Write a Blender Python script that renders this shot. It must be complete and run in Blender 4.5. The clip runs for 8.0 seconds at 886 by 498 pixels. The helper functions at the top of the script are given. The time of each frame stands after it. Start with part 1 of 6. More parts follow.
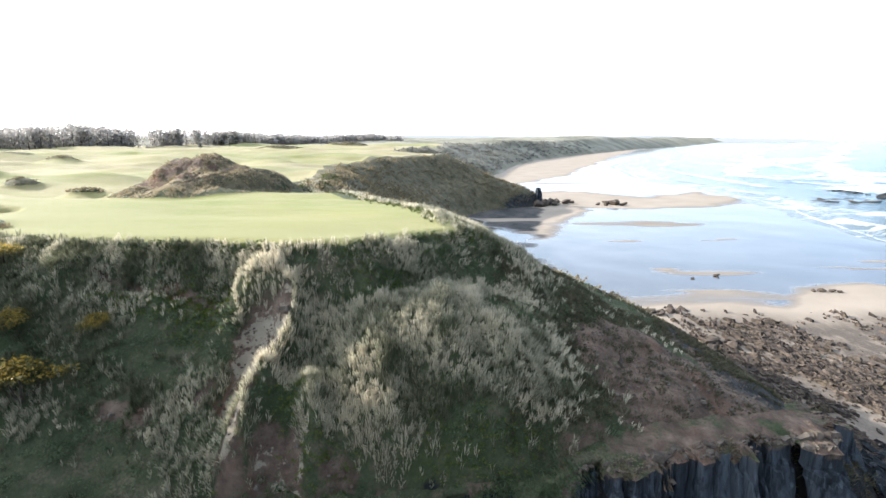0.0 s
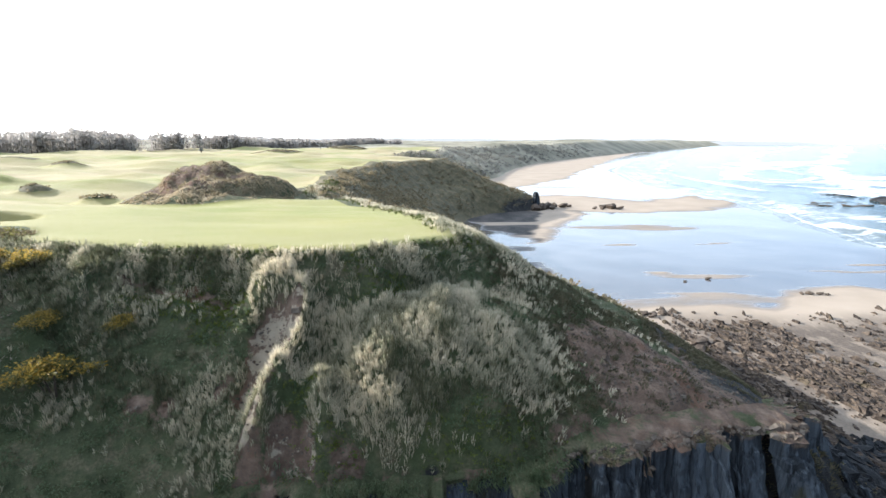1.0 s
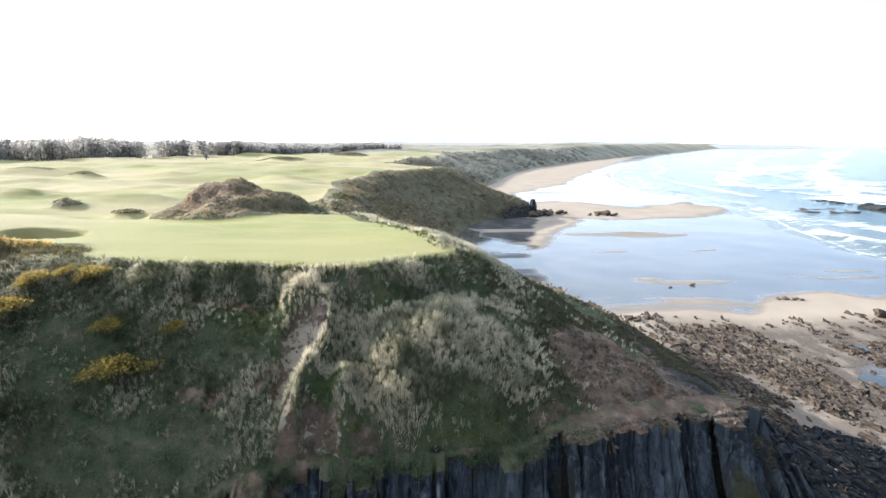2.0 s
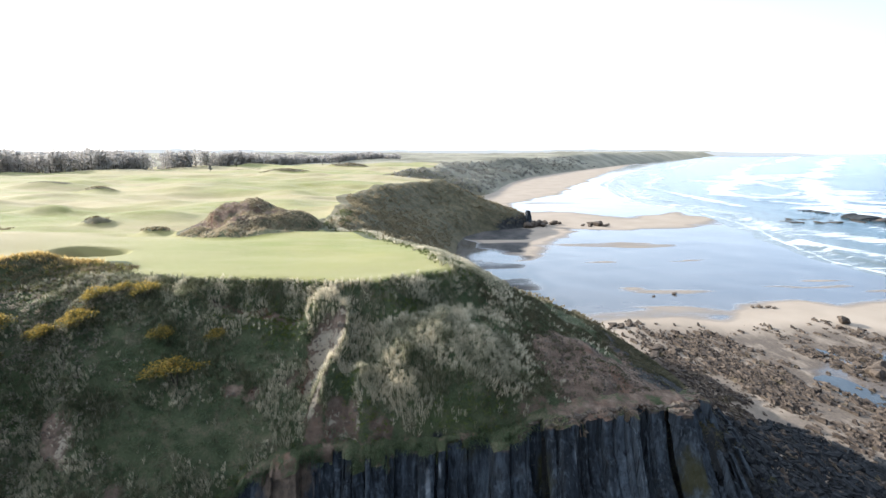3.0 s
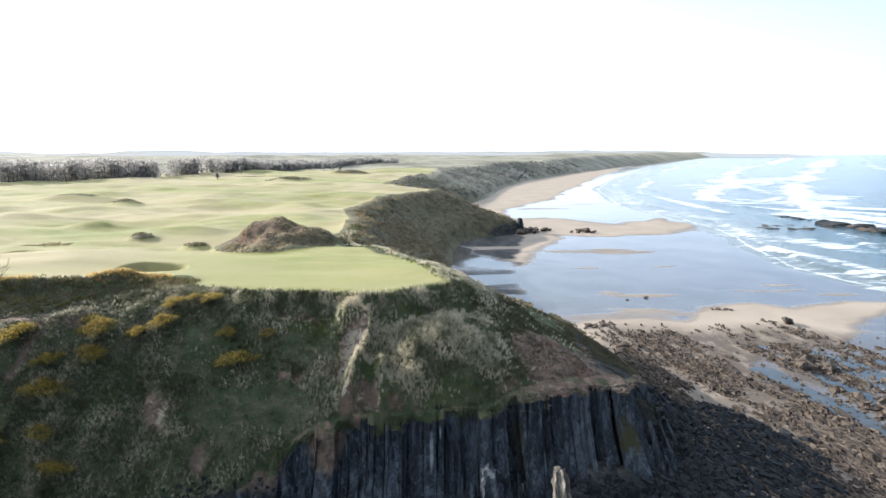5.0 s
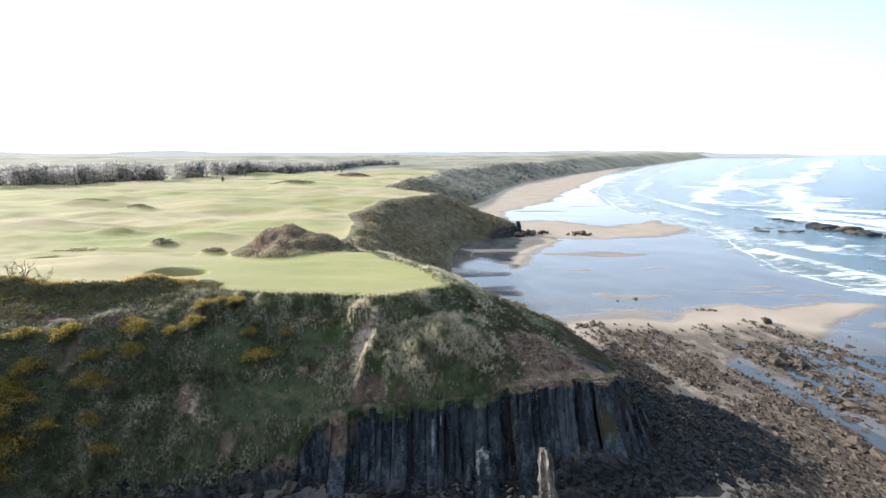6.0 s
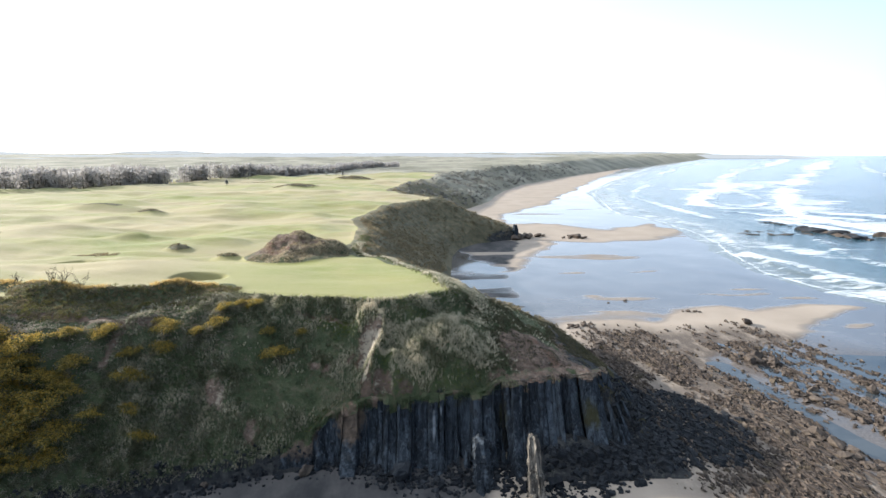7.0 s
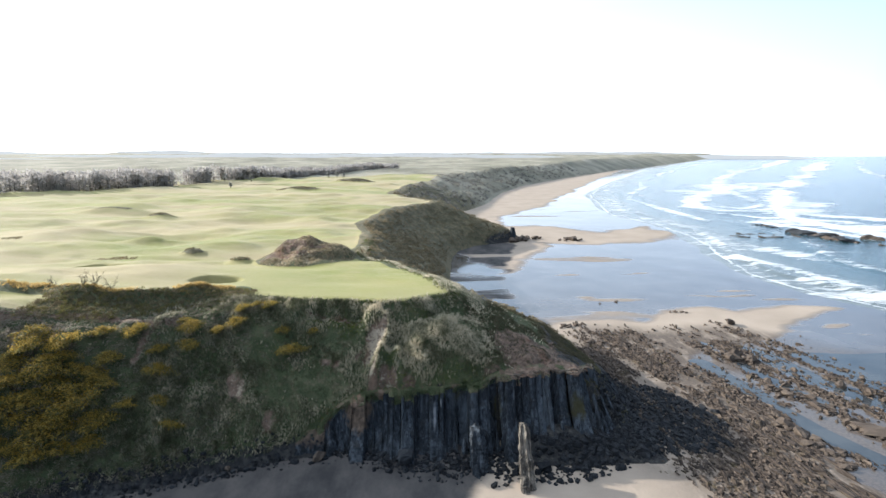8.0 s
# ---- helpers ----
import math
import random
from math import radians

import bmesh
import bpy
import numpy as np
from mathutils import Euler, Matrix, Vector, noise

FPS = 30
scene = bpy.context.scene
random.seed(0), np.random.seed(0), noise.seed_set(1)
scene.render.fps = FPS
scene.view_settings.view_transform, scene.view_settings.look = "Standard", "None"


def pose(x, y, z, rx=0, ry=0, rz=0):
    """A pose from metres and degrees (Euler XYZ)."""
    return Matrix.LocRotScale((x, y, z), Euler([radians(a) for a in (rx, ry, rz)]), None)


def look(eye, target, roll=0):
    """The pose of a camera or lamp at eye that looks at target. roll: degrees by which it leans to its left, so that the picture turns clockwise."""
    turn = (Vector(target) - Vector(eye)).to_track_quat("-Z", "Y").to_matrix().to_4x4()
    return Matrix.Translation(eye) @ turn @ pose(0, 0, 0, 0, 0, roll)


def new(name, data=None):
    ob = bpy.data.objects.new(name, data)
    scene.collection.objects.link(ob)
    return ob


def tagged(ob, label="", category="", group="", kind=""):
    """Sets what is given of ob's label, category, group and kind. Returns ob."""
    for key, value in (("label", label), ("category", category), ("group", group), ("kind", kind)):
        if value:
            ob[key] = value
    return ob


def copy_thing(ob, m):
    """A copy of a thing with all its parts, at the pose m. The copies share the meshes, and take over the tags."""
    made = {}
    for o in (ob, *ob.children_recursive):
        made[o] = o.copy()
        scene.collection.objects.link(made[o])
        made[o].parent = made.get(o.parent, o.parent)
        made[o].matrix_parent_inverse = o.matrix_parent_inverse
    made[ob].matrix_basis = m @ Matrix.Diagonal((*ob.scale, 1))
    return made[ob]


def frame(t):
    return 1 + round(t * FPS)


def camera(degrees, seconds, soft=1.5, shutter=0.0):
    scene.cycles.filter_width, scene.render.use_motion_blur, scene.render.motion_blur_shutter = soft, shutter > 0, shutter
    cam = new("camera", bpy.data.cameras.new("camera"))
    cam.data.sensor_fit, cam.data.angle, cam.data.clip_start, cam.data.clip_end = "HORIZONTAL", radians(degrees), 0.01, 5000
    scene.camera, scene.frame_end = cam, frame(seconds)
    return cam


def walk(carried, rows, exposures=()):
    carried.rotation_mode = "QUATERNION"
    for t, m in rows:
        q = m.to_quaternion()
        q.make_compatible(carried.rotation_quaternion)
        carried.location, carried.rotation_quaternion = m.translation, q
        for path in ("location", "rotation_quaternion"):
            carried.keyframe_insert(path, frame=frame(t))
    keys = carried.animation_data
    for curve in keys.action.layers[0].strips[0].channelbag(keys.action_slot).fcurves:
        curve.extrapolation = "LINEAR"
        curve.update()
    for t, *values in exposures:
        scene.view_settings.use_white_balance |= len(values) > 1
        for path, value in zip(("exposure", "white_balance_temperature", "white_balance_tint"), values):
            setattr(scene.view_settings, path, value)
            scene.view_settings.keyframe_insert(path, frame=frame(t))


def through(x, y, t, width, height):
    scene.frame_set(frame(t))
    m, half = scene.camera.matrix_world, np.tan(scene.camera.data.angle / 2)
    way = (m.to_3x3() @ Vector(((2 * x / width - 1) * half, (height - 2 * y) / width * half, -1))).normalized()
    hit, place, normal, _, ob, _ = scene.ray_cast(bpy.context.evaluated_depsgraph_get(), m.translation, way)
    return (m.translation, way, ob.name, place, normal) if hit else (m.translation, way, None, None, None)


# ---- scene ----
# ---- camera and its flight: backwards from the headland and up ----
cam = camera(78.7, 8.0)
METRES, EYE, TILT, LEAN, TURN = 65.0, 30.0, -11.7, 0.0, 0.0
ROWS = [
    (0.0, 0.0, 0.0, 0.0, 0.0, 0.0, -0.0),
    (0.5, -0.0001, -0.0103, 0.0006, -0.03, 0.05, 0.01),
    (1.0, -0.0012, -0.0485, 0.0041, -0.13, 0.28, -0.01),
    (1.5, -0.0025, -0.1037, 0.013, -0.13, 0.32, -0.01),
    (3.0, -0.0081, -0.3129, 0.0404, -0.4, 1.32, 0.12),
    (3.5, -0.01, -0.3818, 0.0482, -0.48, 1.41, 0.13),
    (4.0, -0.0119, -0.4503, 0.0561, -0.55, 1.36, 0.17),
    (4.5, -0.0138, -0.5186, 0.0649, -0.73, 1.37, 0.21),
    (6.0, -0.0154, -0.7225, 0.0889, -0.68, 1.35, 0.23),
    (6.5, -0.0175, -0.7904, 0.0973, -0.74, 1.37, 0.22),
    (7.0, -0.0197, -0.8591, 0.1052, -0.78, 1.38, 0.17),
    (7.5, -0.0215, -0.9277, 0.1127, -0.82, 1.39, 0.13),
    (8.0, -0.0231, -0.9922, 0.1207, -0.85, 1.36, 0.12),
]
EXPOSURES = [(0.0, 1.26), (1.5, 1.22), (3.0, 1.1), (4.5, 1.0), (6.5, 0.93), (8.0, 0.9)]
walk(cam, [(t, pose(0, 0, EYE, TILT, LEAN, TURN) @ pose(METRES * x, METRES * y, METRES * z, 90 + pitch, roll, yaw))
           for t, x, y, z, yaw, pitch, roll in ROWS], EXPOSURES)

# ---- sky and sun ----
SUN = Vector((-0.851, 0.380, 0.363)).normalized()
world = bpy.data.worlds.new("sky")
scene.world = world
world.use_nodes = True
wn, wl = world.node_tree.nodes, world.node_tree.links
wn.clear()
w_out = wn.new("ShaderNodeOutputWorld")
w_bg = wn.new("ShaderNodeBackground")
w_sky = wn.new("ShaderNodeTexSky")
w_sky.sky_type = "NISHITA"
w_sky.sun_disc = False
w_sky.sun_elevation = math.asin(SUN.z)
w_sky.sun_rotation = math.atan2(SUN.x, SUN.y)
w_sky.altitude = 20
w_sky.air_density, w_sky.dust_density, w_sky.ozone_density = 0.8, 0.6, 1.2
w_bg.inputs["Strength"].default_value = 0.05
# the hazy band of the horizon goes on below it, where the far sea fades out
w_co = wn.new("ShaderNodeTexCoord")
w_sep = wn.new("ShaderNodeSeparateXYZ")
w_max = wn.new("ShaderNodeMath")
w_max.operation = "MAXIMUM"
w_max.inputs[1].default_value = 0.012
w_com = wn.new("ShaderNodeCombineXYZ")
wl.new(w_co.outputs["Generated"], w_sep.inputs[0])
wl.new(w_sep.outputs["X"], w_com.inputs["X"])
wl.new(w_sep.outputs["Y"], w_com.inputs["Y"])
wl.new(w_sep.outputs["Z"], w_max.inputs[0])
wl.new(w_max.outputs[0], w_com.inputs["Z"])
wl.new(w_com.outputs[0], w_sky.inputs["Vector"])
# bright sea haze, thick at the horizon and thin overhead
w_ramp = wn.new("ShaderNodeValToRGB")
for el, (p, c) in zip((*w_ramp.color_ramp.elements, w_ramp.color_ramp.elements.new(0.4)), ((0.0, (1, 1, 1)), (0.42, (0.02, 0.032, 0.05)), (0.23, (0.60, 0.72, 0.84)))):
    el.position, el.color = p, (*c, 1)
w_haze = wn.new("ShaderNodeMix")
w_haze.data_type, w_haze.blend_type = "RGBA", "MULTIPLY"
w_haze.inputs[0].default_value = 1.0
# it glows towards the sun and thins out away from it
w_dot = wn.new("ShaderNodeVectorMath")
w_dot.operation = "DOT_PRODUCT"
w_dot.inputs[1].default_value = (-0.913, 0.408, 0.0)
wl.new(w_co.outputs["Generated"], w_dot.inputs[0])
w_side = wn.new("ShaderNodeValToRGB")
w_e = w_side.color_ramp.elements
for el, (p, c) in zip((*w_e, w_e.new(0.3), w_e.new(0.4)), ((0.0, (0.06, 0.077, 0.104)), (1.0, (0.64, 0.62, 0.58)), (0.27, (0.13, 0.165, 0.213)), (0.38, (0.41, 0.495, 0.60)))):
    el.position, el.color = p, (*c, 1)
w_half = wn.new("ShaderNodeMath")
w_half.operation = "MULTIPLY_ADD"
w_half.inputs[1].default_value, w_half.inputs[2].default_value = 0.5, 0.5
wl.new(w_dot.outputs["Value"], w_half.inputs[0])
wl.new(w_half.outputs[0], w_side.inputs[0])
w_ten = wn.new("ShaderNodeMix")
w_ten.data_type, w_ten.blend_type = "RGBA", "MULTIPLY"
w_ten.inputs[0].default_value = 1.0
w_ten.inputs[7].default_value = (28, 28, 28, 1)
wl.new(w_side.outputs[0], w_ten.inputs[6])
wl.new(w_ten.outputs[2], w_haze.inputs[7])
w_add = wn.new("ShaderNodeMix")
w_add.data_type, w_add.blend_type = "RGBA", "ADD"
w_add.inputs[0].default_value = 1.0
wl.new(w_max.outputs[0], w_ramp.inputs[0])
wl.new(w_ramp.outputs[0], w_haze.inputs[6])
w_thin = wn.new("ShaderNodeMix")
w_thin.data_type, w_thin.blend_type = "RGBA", "MULTIPLY"
w_thin.inputs[0].default_value = 1.0
w_thin.inputs[7].default_value = (0.405, 0.455, 0.545, 1)
wl.new(w_sky.outputs["Color"], w_thin.inputs[6])
wl.new(w_thin.outputs[2], w_add.inputs[6])
wl.new(w_haze.outputs[2], w_add.inputs[7])
wl.new(w_add.outputs[2], w_bg.inputs["Color"])
wl.new(w_bg.outputs[0], w_out.inputs["Surface"])

sun_data = bpy.data.lights.new("sun", "SUN")
sun_data.energy, sun_data.angle, sun_data.color = 5.0, radians(0.6), (1.0, 0.95, 0.87)
sun = new("sun", sun_data)
sun.matrix_world = look(SUN * 300, (0, 0, 0))

# ---- materials ----
class Nodes:
    """Small helper round one node tree."""

    def __init__(self, name):
        self.mat = bpy.data.materials.new(name)
        self.mat.use_nodes = True
        self.tree = self.mat.node_tree
        self.bsdf = self.tree.nodes["Principled BSDF"]
        self.bsdf.inputs["Specular IOR Level"].default_value = 0.25
        self.co = self.add("ShaderNodeTexCoord").outputs["Object"]

    def add(self, kind, **props):
        n = self.tree.nodes.new(kind)
        for k, v in props.items():
            setattr(n, k, v)
        return n

    def link(self, a, b):
        self.tree.links.new(a, b)

    def put(self, socket, value):
        if isinstance(value, bpy.types.NodeSocket):
            self.link(value, socket)
        else:
            socket.default_value = value

    def noise(self, scale, detail=4.0, rough=0.55, stretch=(1, 1, 1), out="Fac"):
        m = self.add("ShaderNodeMapping")
        m.inputs["Scale"].default_value = stretch
        self.link(self.co, m.inputs["Vector"])
        n = self.add("ShaderNodeTexNoise")
        n.inputs["Scale"].default_value = scale
        n.inputs["Detail"].default_value = detail
        n.inputs["Roughness"].default_value = rough
        self.link(m.outputs[0], n.inputs["Vector"])
        return n.outputs[out]

    def ramp(self, fac, *stops):
        r = self.add("ShaderNodeValToRGB")
        e = r.color_ramp.elements
        while len(e) < len(stops):
            e.new(0.5)
        for el, (p, c) in zip(e, stops):
            el.position = p
            el.color = (c, c, c, 1) if isinstance(c, (int, float)) else (*c, 1)
        self.link(fac, r.inputs[0])
        return r.outputs[0]

    def mix(self, fac, a, b, blend="MIX"):
        n = self.add("ShaderNodeMix", data_type="RGBA", blend_type=blend)
        self.put(n.inputs[0], fac)
        for s, v in ((n.inputs[6], a), (n.inputs[7], b)):
            self.put(s, (*v, 1) if isinstance(v, tuple) and len(v) == 3 else v)
        return n.outputs[2]

    def math(self, op, a, b=0.0):
        n = self.add("ShaderNodeMath", operation=op)
        self.put(n.inputs[0], a)
        self.put(n.inputs[1], b)
        return n.outputs[0]

    def attr(self, name):
        return self.add("ShaderNodeAttribute", attribute_name=name).outputs["Fac"]

    def island(self):
        return self.add("ShaderNodeNewGeometry").outputs["Random Per Island"]

    def each(self):
        return self.add("ShaderNodeObjectInfo").outputs["Random"]

    def bump(self, height, strength=0.5, distance=0.1):
        b = self.add("ShaderNodeBump")
        b.inputs["Strength"].default_value = strength
        b.inputs["Distance"].default_value = distance
        self.link(height, b.inputs["Height"])
        self.link(b.outputs[0], self.bsdf.inputs["Normal"])

    def done(self, color=None, rough=None, metal=None):
        if color is not None:
            self.put(self.bsdf.inputs["Base Color"], (*color, 1) if isinstance(color, tuple) else color)
        if rough is not None:
            self.put(self.bsdf.inputs["Roughness"], rough)
        if metal is not None:
            self.put(self.bsdf.inputs["Metallic"], metal)
        return self.mat


def headland_material():
    n = Nodes("headland_ground")
    # mown links turf: broad tonal patches, fine mottling, straw in the drier parts
    turf = n.ramp(n.noise(0.035, 3), (0.3, (0.155, 0.172, 0.04)), (0.55, (0.20, 0.203, 0.053)), (0.75, (0.262, 0.235, 0.075)))
    turf = n.mix(n.math("MULTIPLY", n.ramp(n.noise(0.5, 6, 0.65, (0.35, 1.3, 1)), (0.42, 0.0), (0.62, 1.0)), 0.45), turf, (0.29, 0.25, 0.13))
    turf = n.mix(n.math("MULTIPLY", n.ramp(n.noise(9, 3), (0.35, 1.0), (0.6, 0.0)), 0.25), turf, (0.07, 0.11, 0.025))
    turf = n.mix(n.ramp(n.noise(0.03, 5, 0.6, (0.45, 1.5, 1)), (0.38, 0.0), (0.6, 0.85)), turf, n.mix(n.attr("links"), (0.23, 0.215, 0.085), (0.31, 0.25, 0.14)))
    # rough slope cover: dead straw, moss green, dark thatch
    rough = n.ramp(n.noise(0.5, 6, 0.65), (0.3, (0.05, 0.06, 0.03)), (0.5, (0.088, 0.098, 0.05)), (0.62, (0.15, 0.132, 0.083)), (0.78, (0.215, 0.182, 0.128)))
    rough = n.mix(n.ramp(n.noise(5, 5, 0.7), (0.35, 0.75), (0.65, 0.0)), rough, (0.034, 0.046, 0.02))
    rough = n.mix(n.ramp(n.noise(0.12, 3), (0.52, 0.0), (0.68, 0.5)), rough, (0.04, 0.062, 0.018))
    scrub = n.ramp(n.noise(0.35, 6, 0.7), (0.35, (0.07, 0.068, 0.04)), (0.55, (0.135, 0.115, 0.068)), (0.72, (0.20, 0.16, 0.10)))
    soil = n.ramp(n.noise(0.9, 6, 0.65), (0.3, (0.075, 0.05, 0.037)), (0.5, (0.145, 0.098, 0.073)), (0.7, (0.25, 0.18, 0.138)))
    soil = n.mix(n.ramp(n.noise(0.22, 3), (0.55, 0.0), (0.7, 0.5)), soil, (0.22, 0.10, 0.055))
    soil = n.mix(n.ramp(n.noise(7, 4), (0.5, 0.0), (0.72, 0.5)), soil, (0.09, 0.075, 0.06))
    rock = n.ramp(n.noise(0.9, 6, 0.65, (1, 1, 0.16)), (0.3, (0.012, 0.012, 0.013)), (0.52, (0.035, 0.035, 0.035)), (0.72, (0.09, 0.085, 0.075)))
    sand = n.ramp(n.noise(0.6, 5), (0.35, (0.30, 0.25, 0.19)), (0.65, (0.40, 0.34, 0.26)))
    brk = n.math("MULTIPLY", n.math("SUBTRACT", n.noise(0.7, 8, 0.72), 0.5), 1.9)
    def soft(name, lo=0.4, hi=0.6):
        return n.ramp(n.math("ADD", n.attr(name), brk), (lo, 0.0), (hi, 1.0))
    col = n.mix(soft("scrub"), rough, scrub)
    # pale dune grass and sand, greyed further for distance haze
    dune = n.ramp(n.noise(0.012, 6, 0.65), (0.35, (0.13, 0.125, 0.09)), (0.5, (0.21, 0.195, 0.145)), (0.62, (0.28, 0.26, 0.2)), (0.72, (0.36, 0.33, 0.27)))
    col = n.mix(soft("dune"), col, dune)
    col = n.mix(soft("soil"), col, soil)
    col = n.mix(soft("rock"), col, rock)
    tbrk = n.math("MULTIPLY", n.math("SUBTRACT", n.noise(1.6, 4, 0.6), 0.5), 0.35)
    col = n.mix(n.ramp(n.math("ADD", n.attr("turf"), tbrk), (0.45, 0.0), (0.55, 1.0)), col, turf)
    col = n.mix(soft("sunlit_sand", 0.45, 0.55), col, sand)
    h = n.math("ADD", n.math("MULTIPLY", n.math("ADD", n.noise(1.6, 9, 0.78), n.math("MULTIPLY", n.noise(0.55, 5, 0.6), 0.8)), n.math("SUBTRACT", 1.05, n.attr("turf"))), n.math("MULTIPLY", n.noise(14, 4), 0.12))
    n.bump(h, 0.9, 0.5)
    n.put(n.bsdf.inputs["Sheen Weight"], n.math("MULTIPLY", n.attr("turf"), 0.06))
    n.bsdf.inputs["Sheen Roughness"].default_value = 0.45
    return n.done(col, 0.9)


def sand_material():
    n = Nodes("beach_sand")
    dry = n.ramp(n.noise(0.06, 5), (0.3, (0.26, 0.215, 0.175)), (0.6, (0.325, 0.27, 0.22)), (0.8, (0.365, 0.305, 0.252)))
    dry = n.mix(n.math("MULTIPLY", n.ramp(n.noise(3, 5), (0.4, 1.0), (0.6, 0.0)), 0.25), dry, (0.33, 0.27, 0.2))
    damp = n.ramp(n.noise(0.09, 5), (0.35, (0.075, 0.07, 0.071)), (0.65, (0.11, 0.103, 0.102)))
    brk = n.math("MULTIPLY", n.math("SUBTRACT", n.noise(0.06, 9, 0.68, (0.6, 1.5, 1)), 0.5), 0.85)
    wet = n.ramp(n.math("ADD", n.attr("wet"), brk), (0.28, 0.0), (0.68, 1.0))
    film = n.ramp(n.math("ADD", n.attr("wet"), brk), (0.4, 0.0), (0.66, 1.0))
    col = n.mix(wet, dry, damp)
    # the damp colour under the cliffs also carries their cast shadow
    col = n.mix(n.ramp(n.math("ADD", n.attr("damp_shade"), brk), (0.3, 0.0), (0.7, 1.0)), col, n.ramp(n.noise(0.13, 7, 0.65, (1, 0.5, 1)), (0.38, (0.035, 0.035, 0.036)), (0.5, (0.06, 0.057, 0.056)), (0.62, (0.085, 0.078, 0.074))))
    col = n.mix(n.math("MULTIPLY", n.attr("platform"), n.ramp(n.noise(0.2, 7, 0.7, (1.5, 0.6, 1)), (0.33, 0.25), (0.5, 0.92))), col, n.ramp(n.noise(2.2, 6, 0.75), (0.35, (0.05, 0.042, 0.037)), (0.65, (0.125, 0.10, 0.082))))
    rough = n.math("SUBTRACT", 0.85, n.math("MULTIPLY", film, 0.77))
    n.bsdf.inputs["IOR"].default_value = 1.33
    n.put(n.bsdf.inputs["Specular IOR Level"], n.math("ADD", 0.2, n.math("MULTIPLY", film, 0.5)))
    dryness = n.math("SUBTRACT", 1.02, film)
    h = n.math("MULTIPLY", n.math("ADD", n.noise(0.7, 5, 0.6), n.math("MULTIPLY", n.noise(5, 4, 0.6, (0.6, 1.8, 1)), 0.4)), dryness)
    n.bump(h, 0.5, 0.25)
    return n.done(col, rough)


def water_material():
    n = Nodes("sea_water")
    body = n.ramp(n.attr("depth"), (0.0, (0.10, 0.115, 0.11)), (0.2, (0.03, 0.065, 0.08)), (1.0, (0.012, 0.04, 0.065)))
    lace = n.math("ADD", n.math("MULTIPLY", n.noise(0.3, 10, 0.78, (0.28, 1.0, 1)), 1.5), n.math("MULTIPLY", n.noise(0.06, 9, 0.72, (0.4, 1.5, 1)), 1.1))
    foam = n.ramp(n.math("ADD", n.attr("foam"), n.math("MULTIPLY", n.math("SUBTRACT", lace, 1.3), 1.5)), (0.32, 0.0), (0.56, 0.45), (1.0, 1.0))
    col = n.mix(foam, body, (0.82, 0.85, 0.86))
    n.put(n.bsdf.inputs["Roughness"], n.math("ADD", 0.12, n.math("MULTIPLY", foam, 0.7)))
    n.bsdf.inputs["IOR"].default_value = 1.33
    n.bsdf.inputs["Specular IOR Level"].default_value = 0.24
    h = n.math("ADD", n.noise(0.16, 5, 0.6, (1.0, 0.35, 1)), n.math("MULTIPLY", n.noise(0.9, 4, 0.6, (1, 0.6, 1)), 0.3))
    n.bump(h, 0.6, 0.9)
    return n.done(col)


def pool_material():
    n = Nodes("still_water")
    n.bsdf.inputs["IOR"].default_value = 1.33
    n.bsdf.inputs["Specular IOR Level"].default_value = 0.5
    body = n.ramp(n.noise(0.12, 5, 0.6), (0.35, (0.02, 0.028, 0.036)), (0.65, (0.055, 0.062, 0.066)))
    n.bump(n.noise(1.1, 4, 0.6, (1, 0.5, 1)), 0.25, 0.12)
    return n.done(body, 0.06)


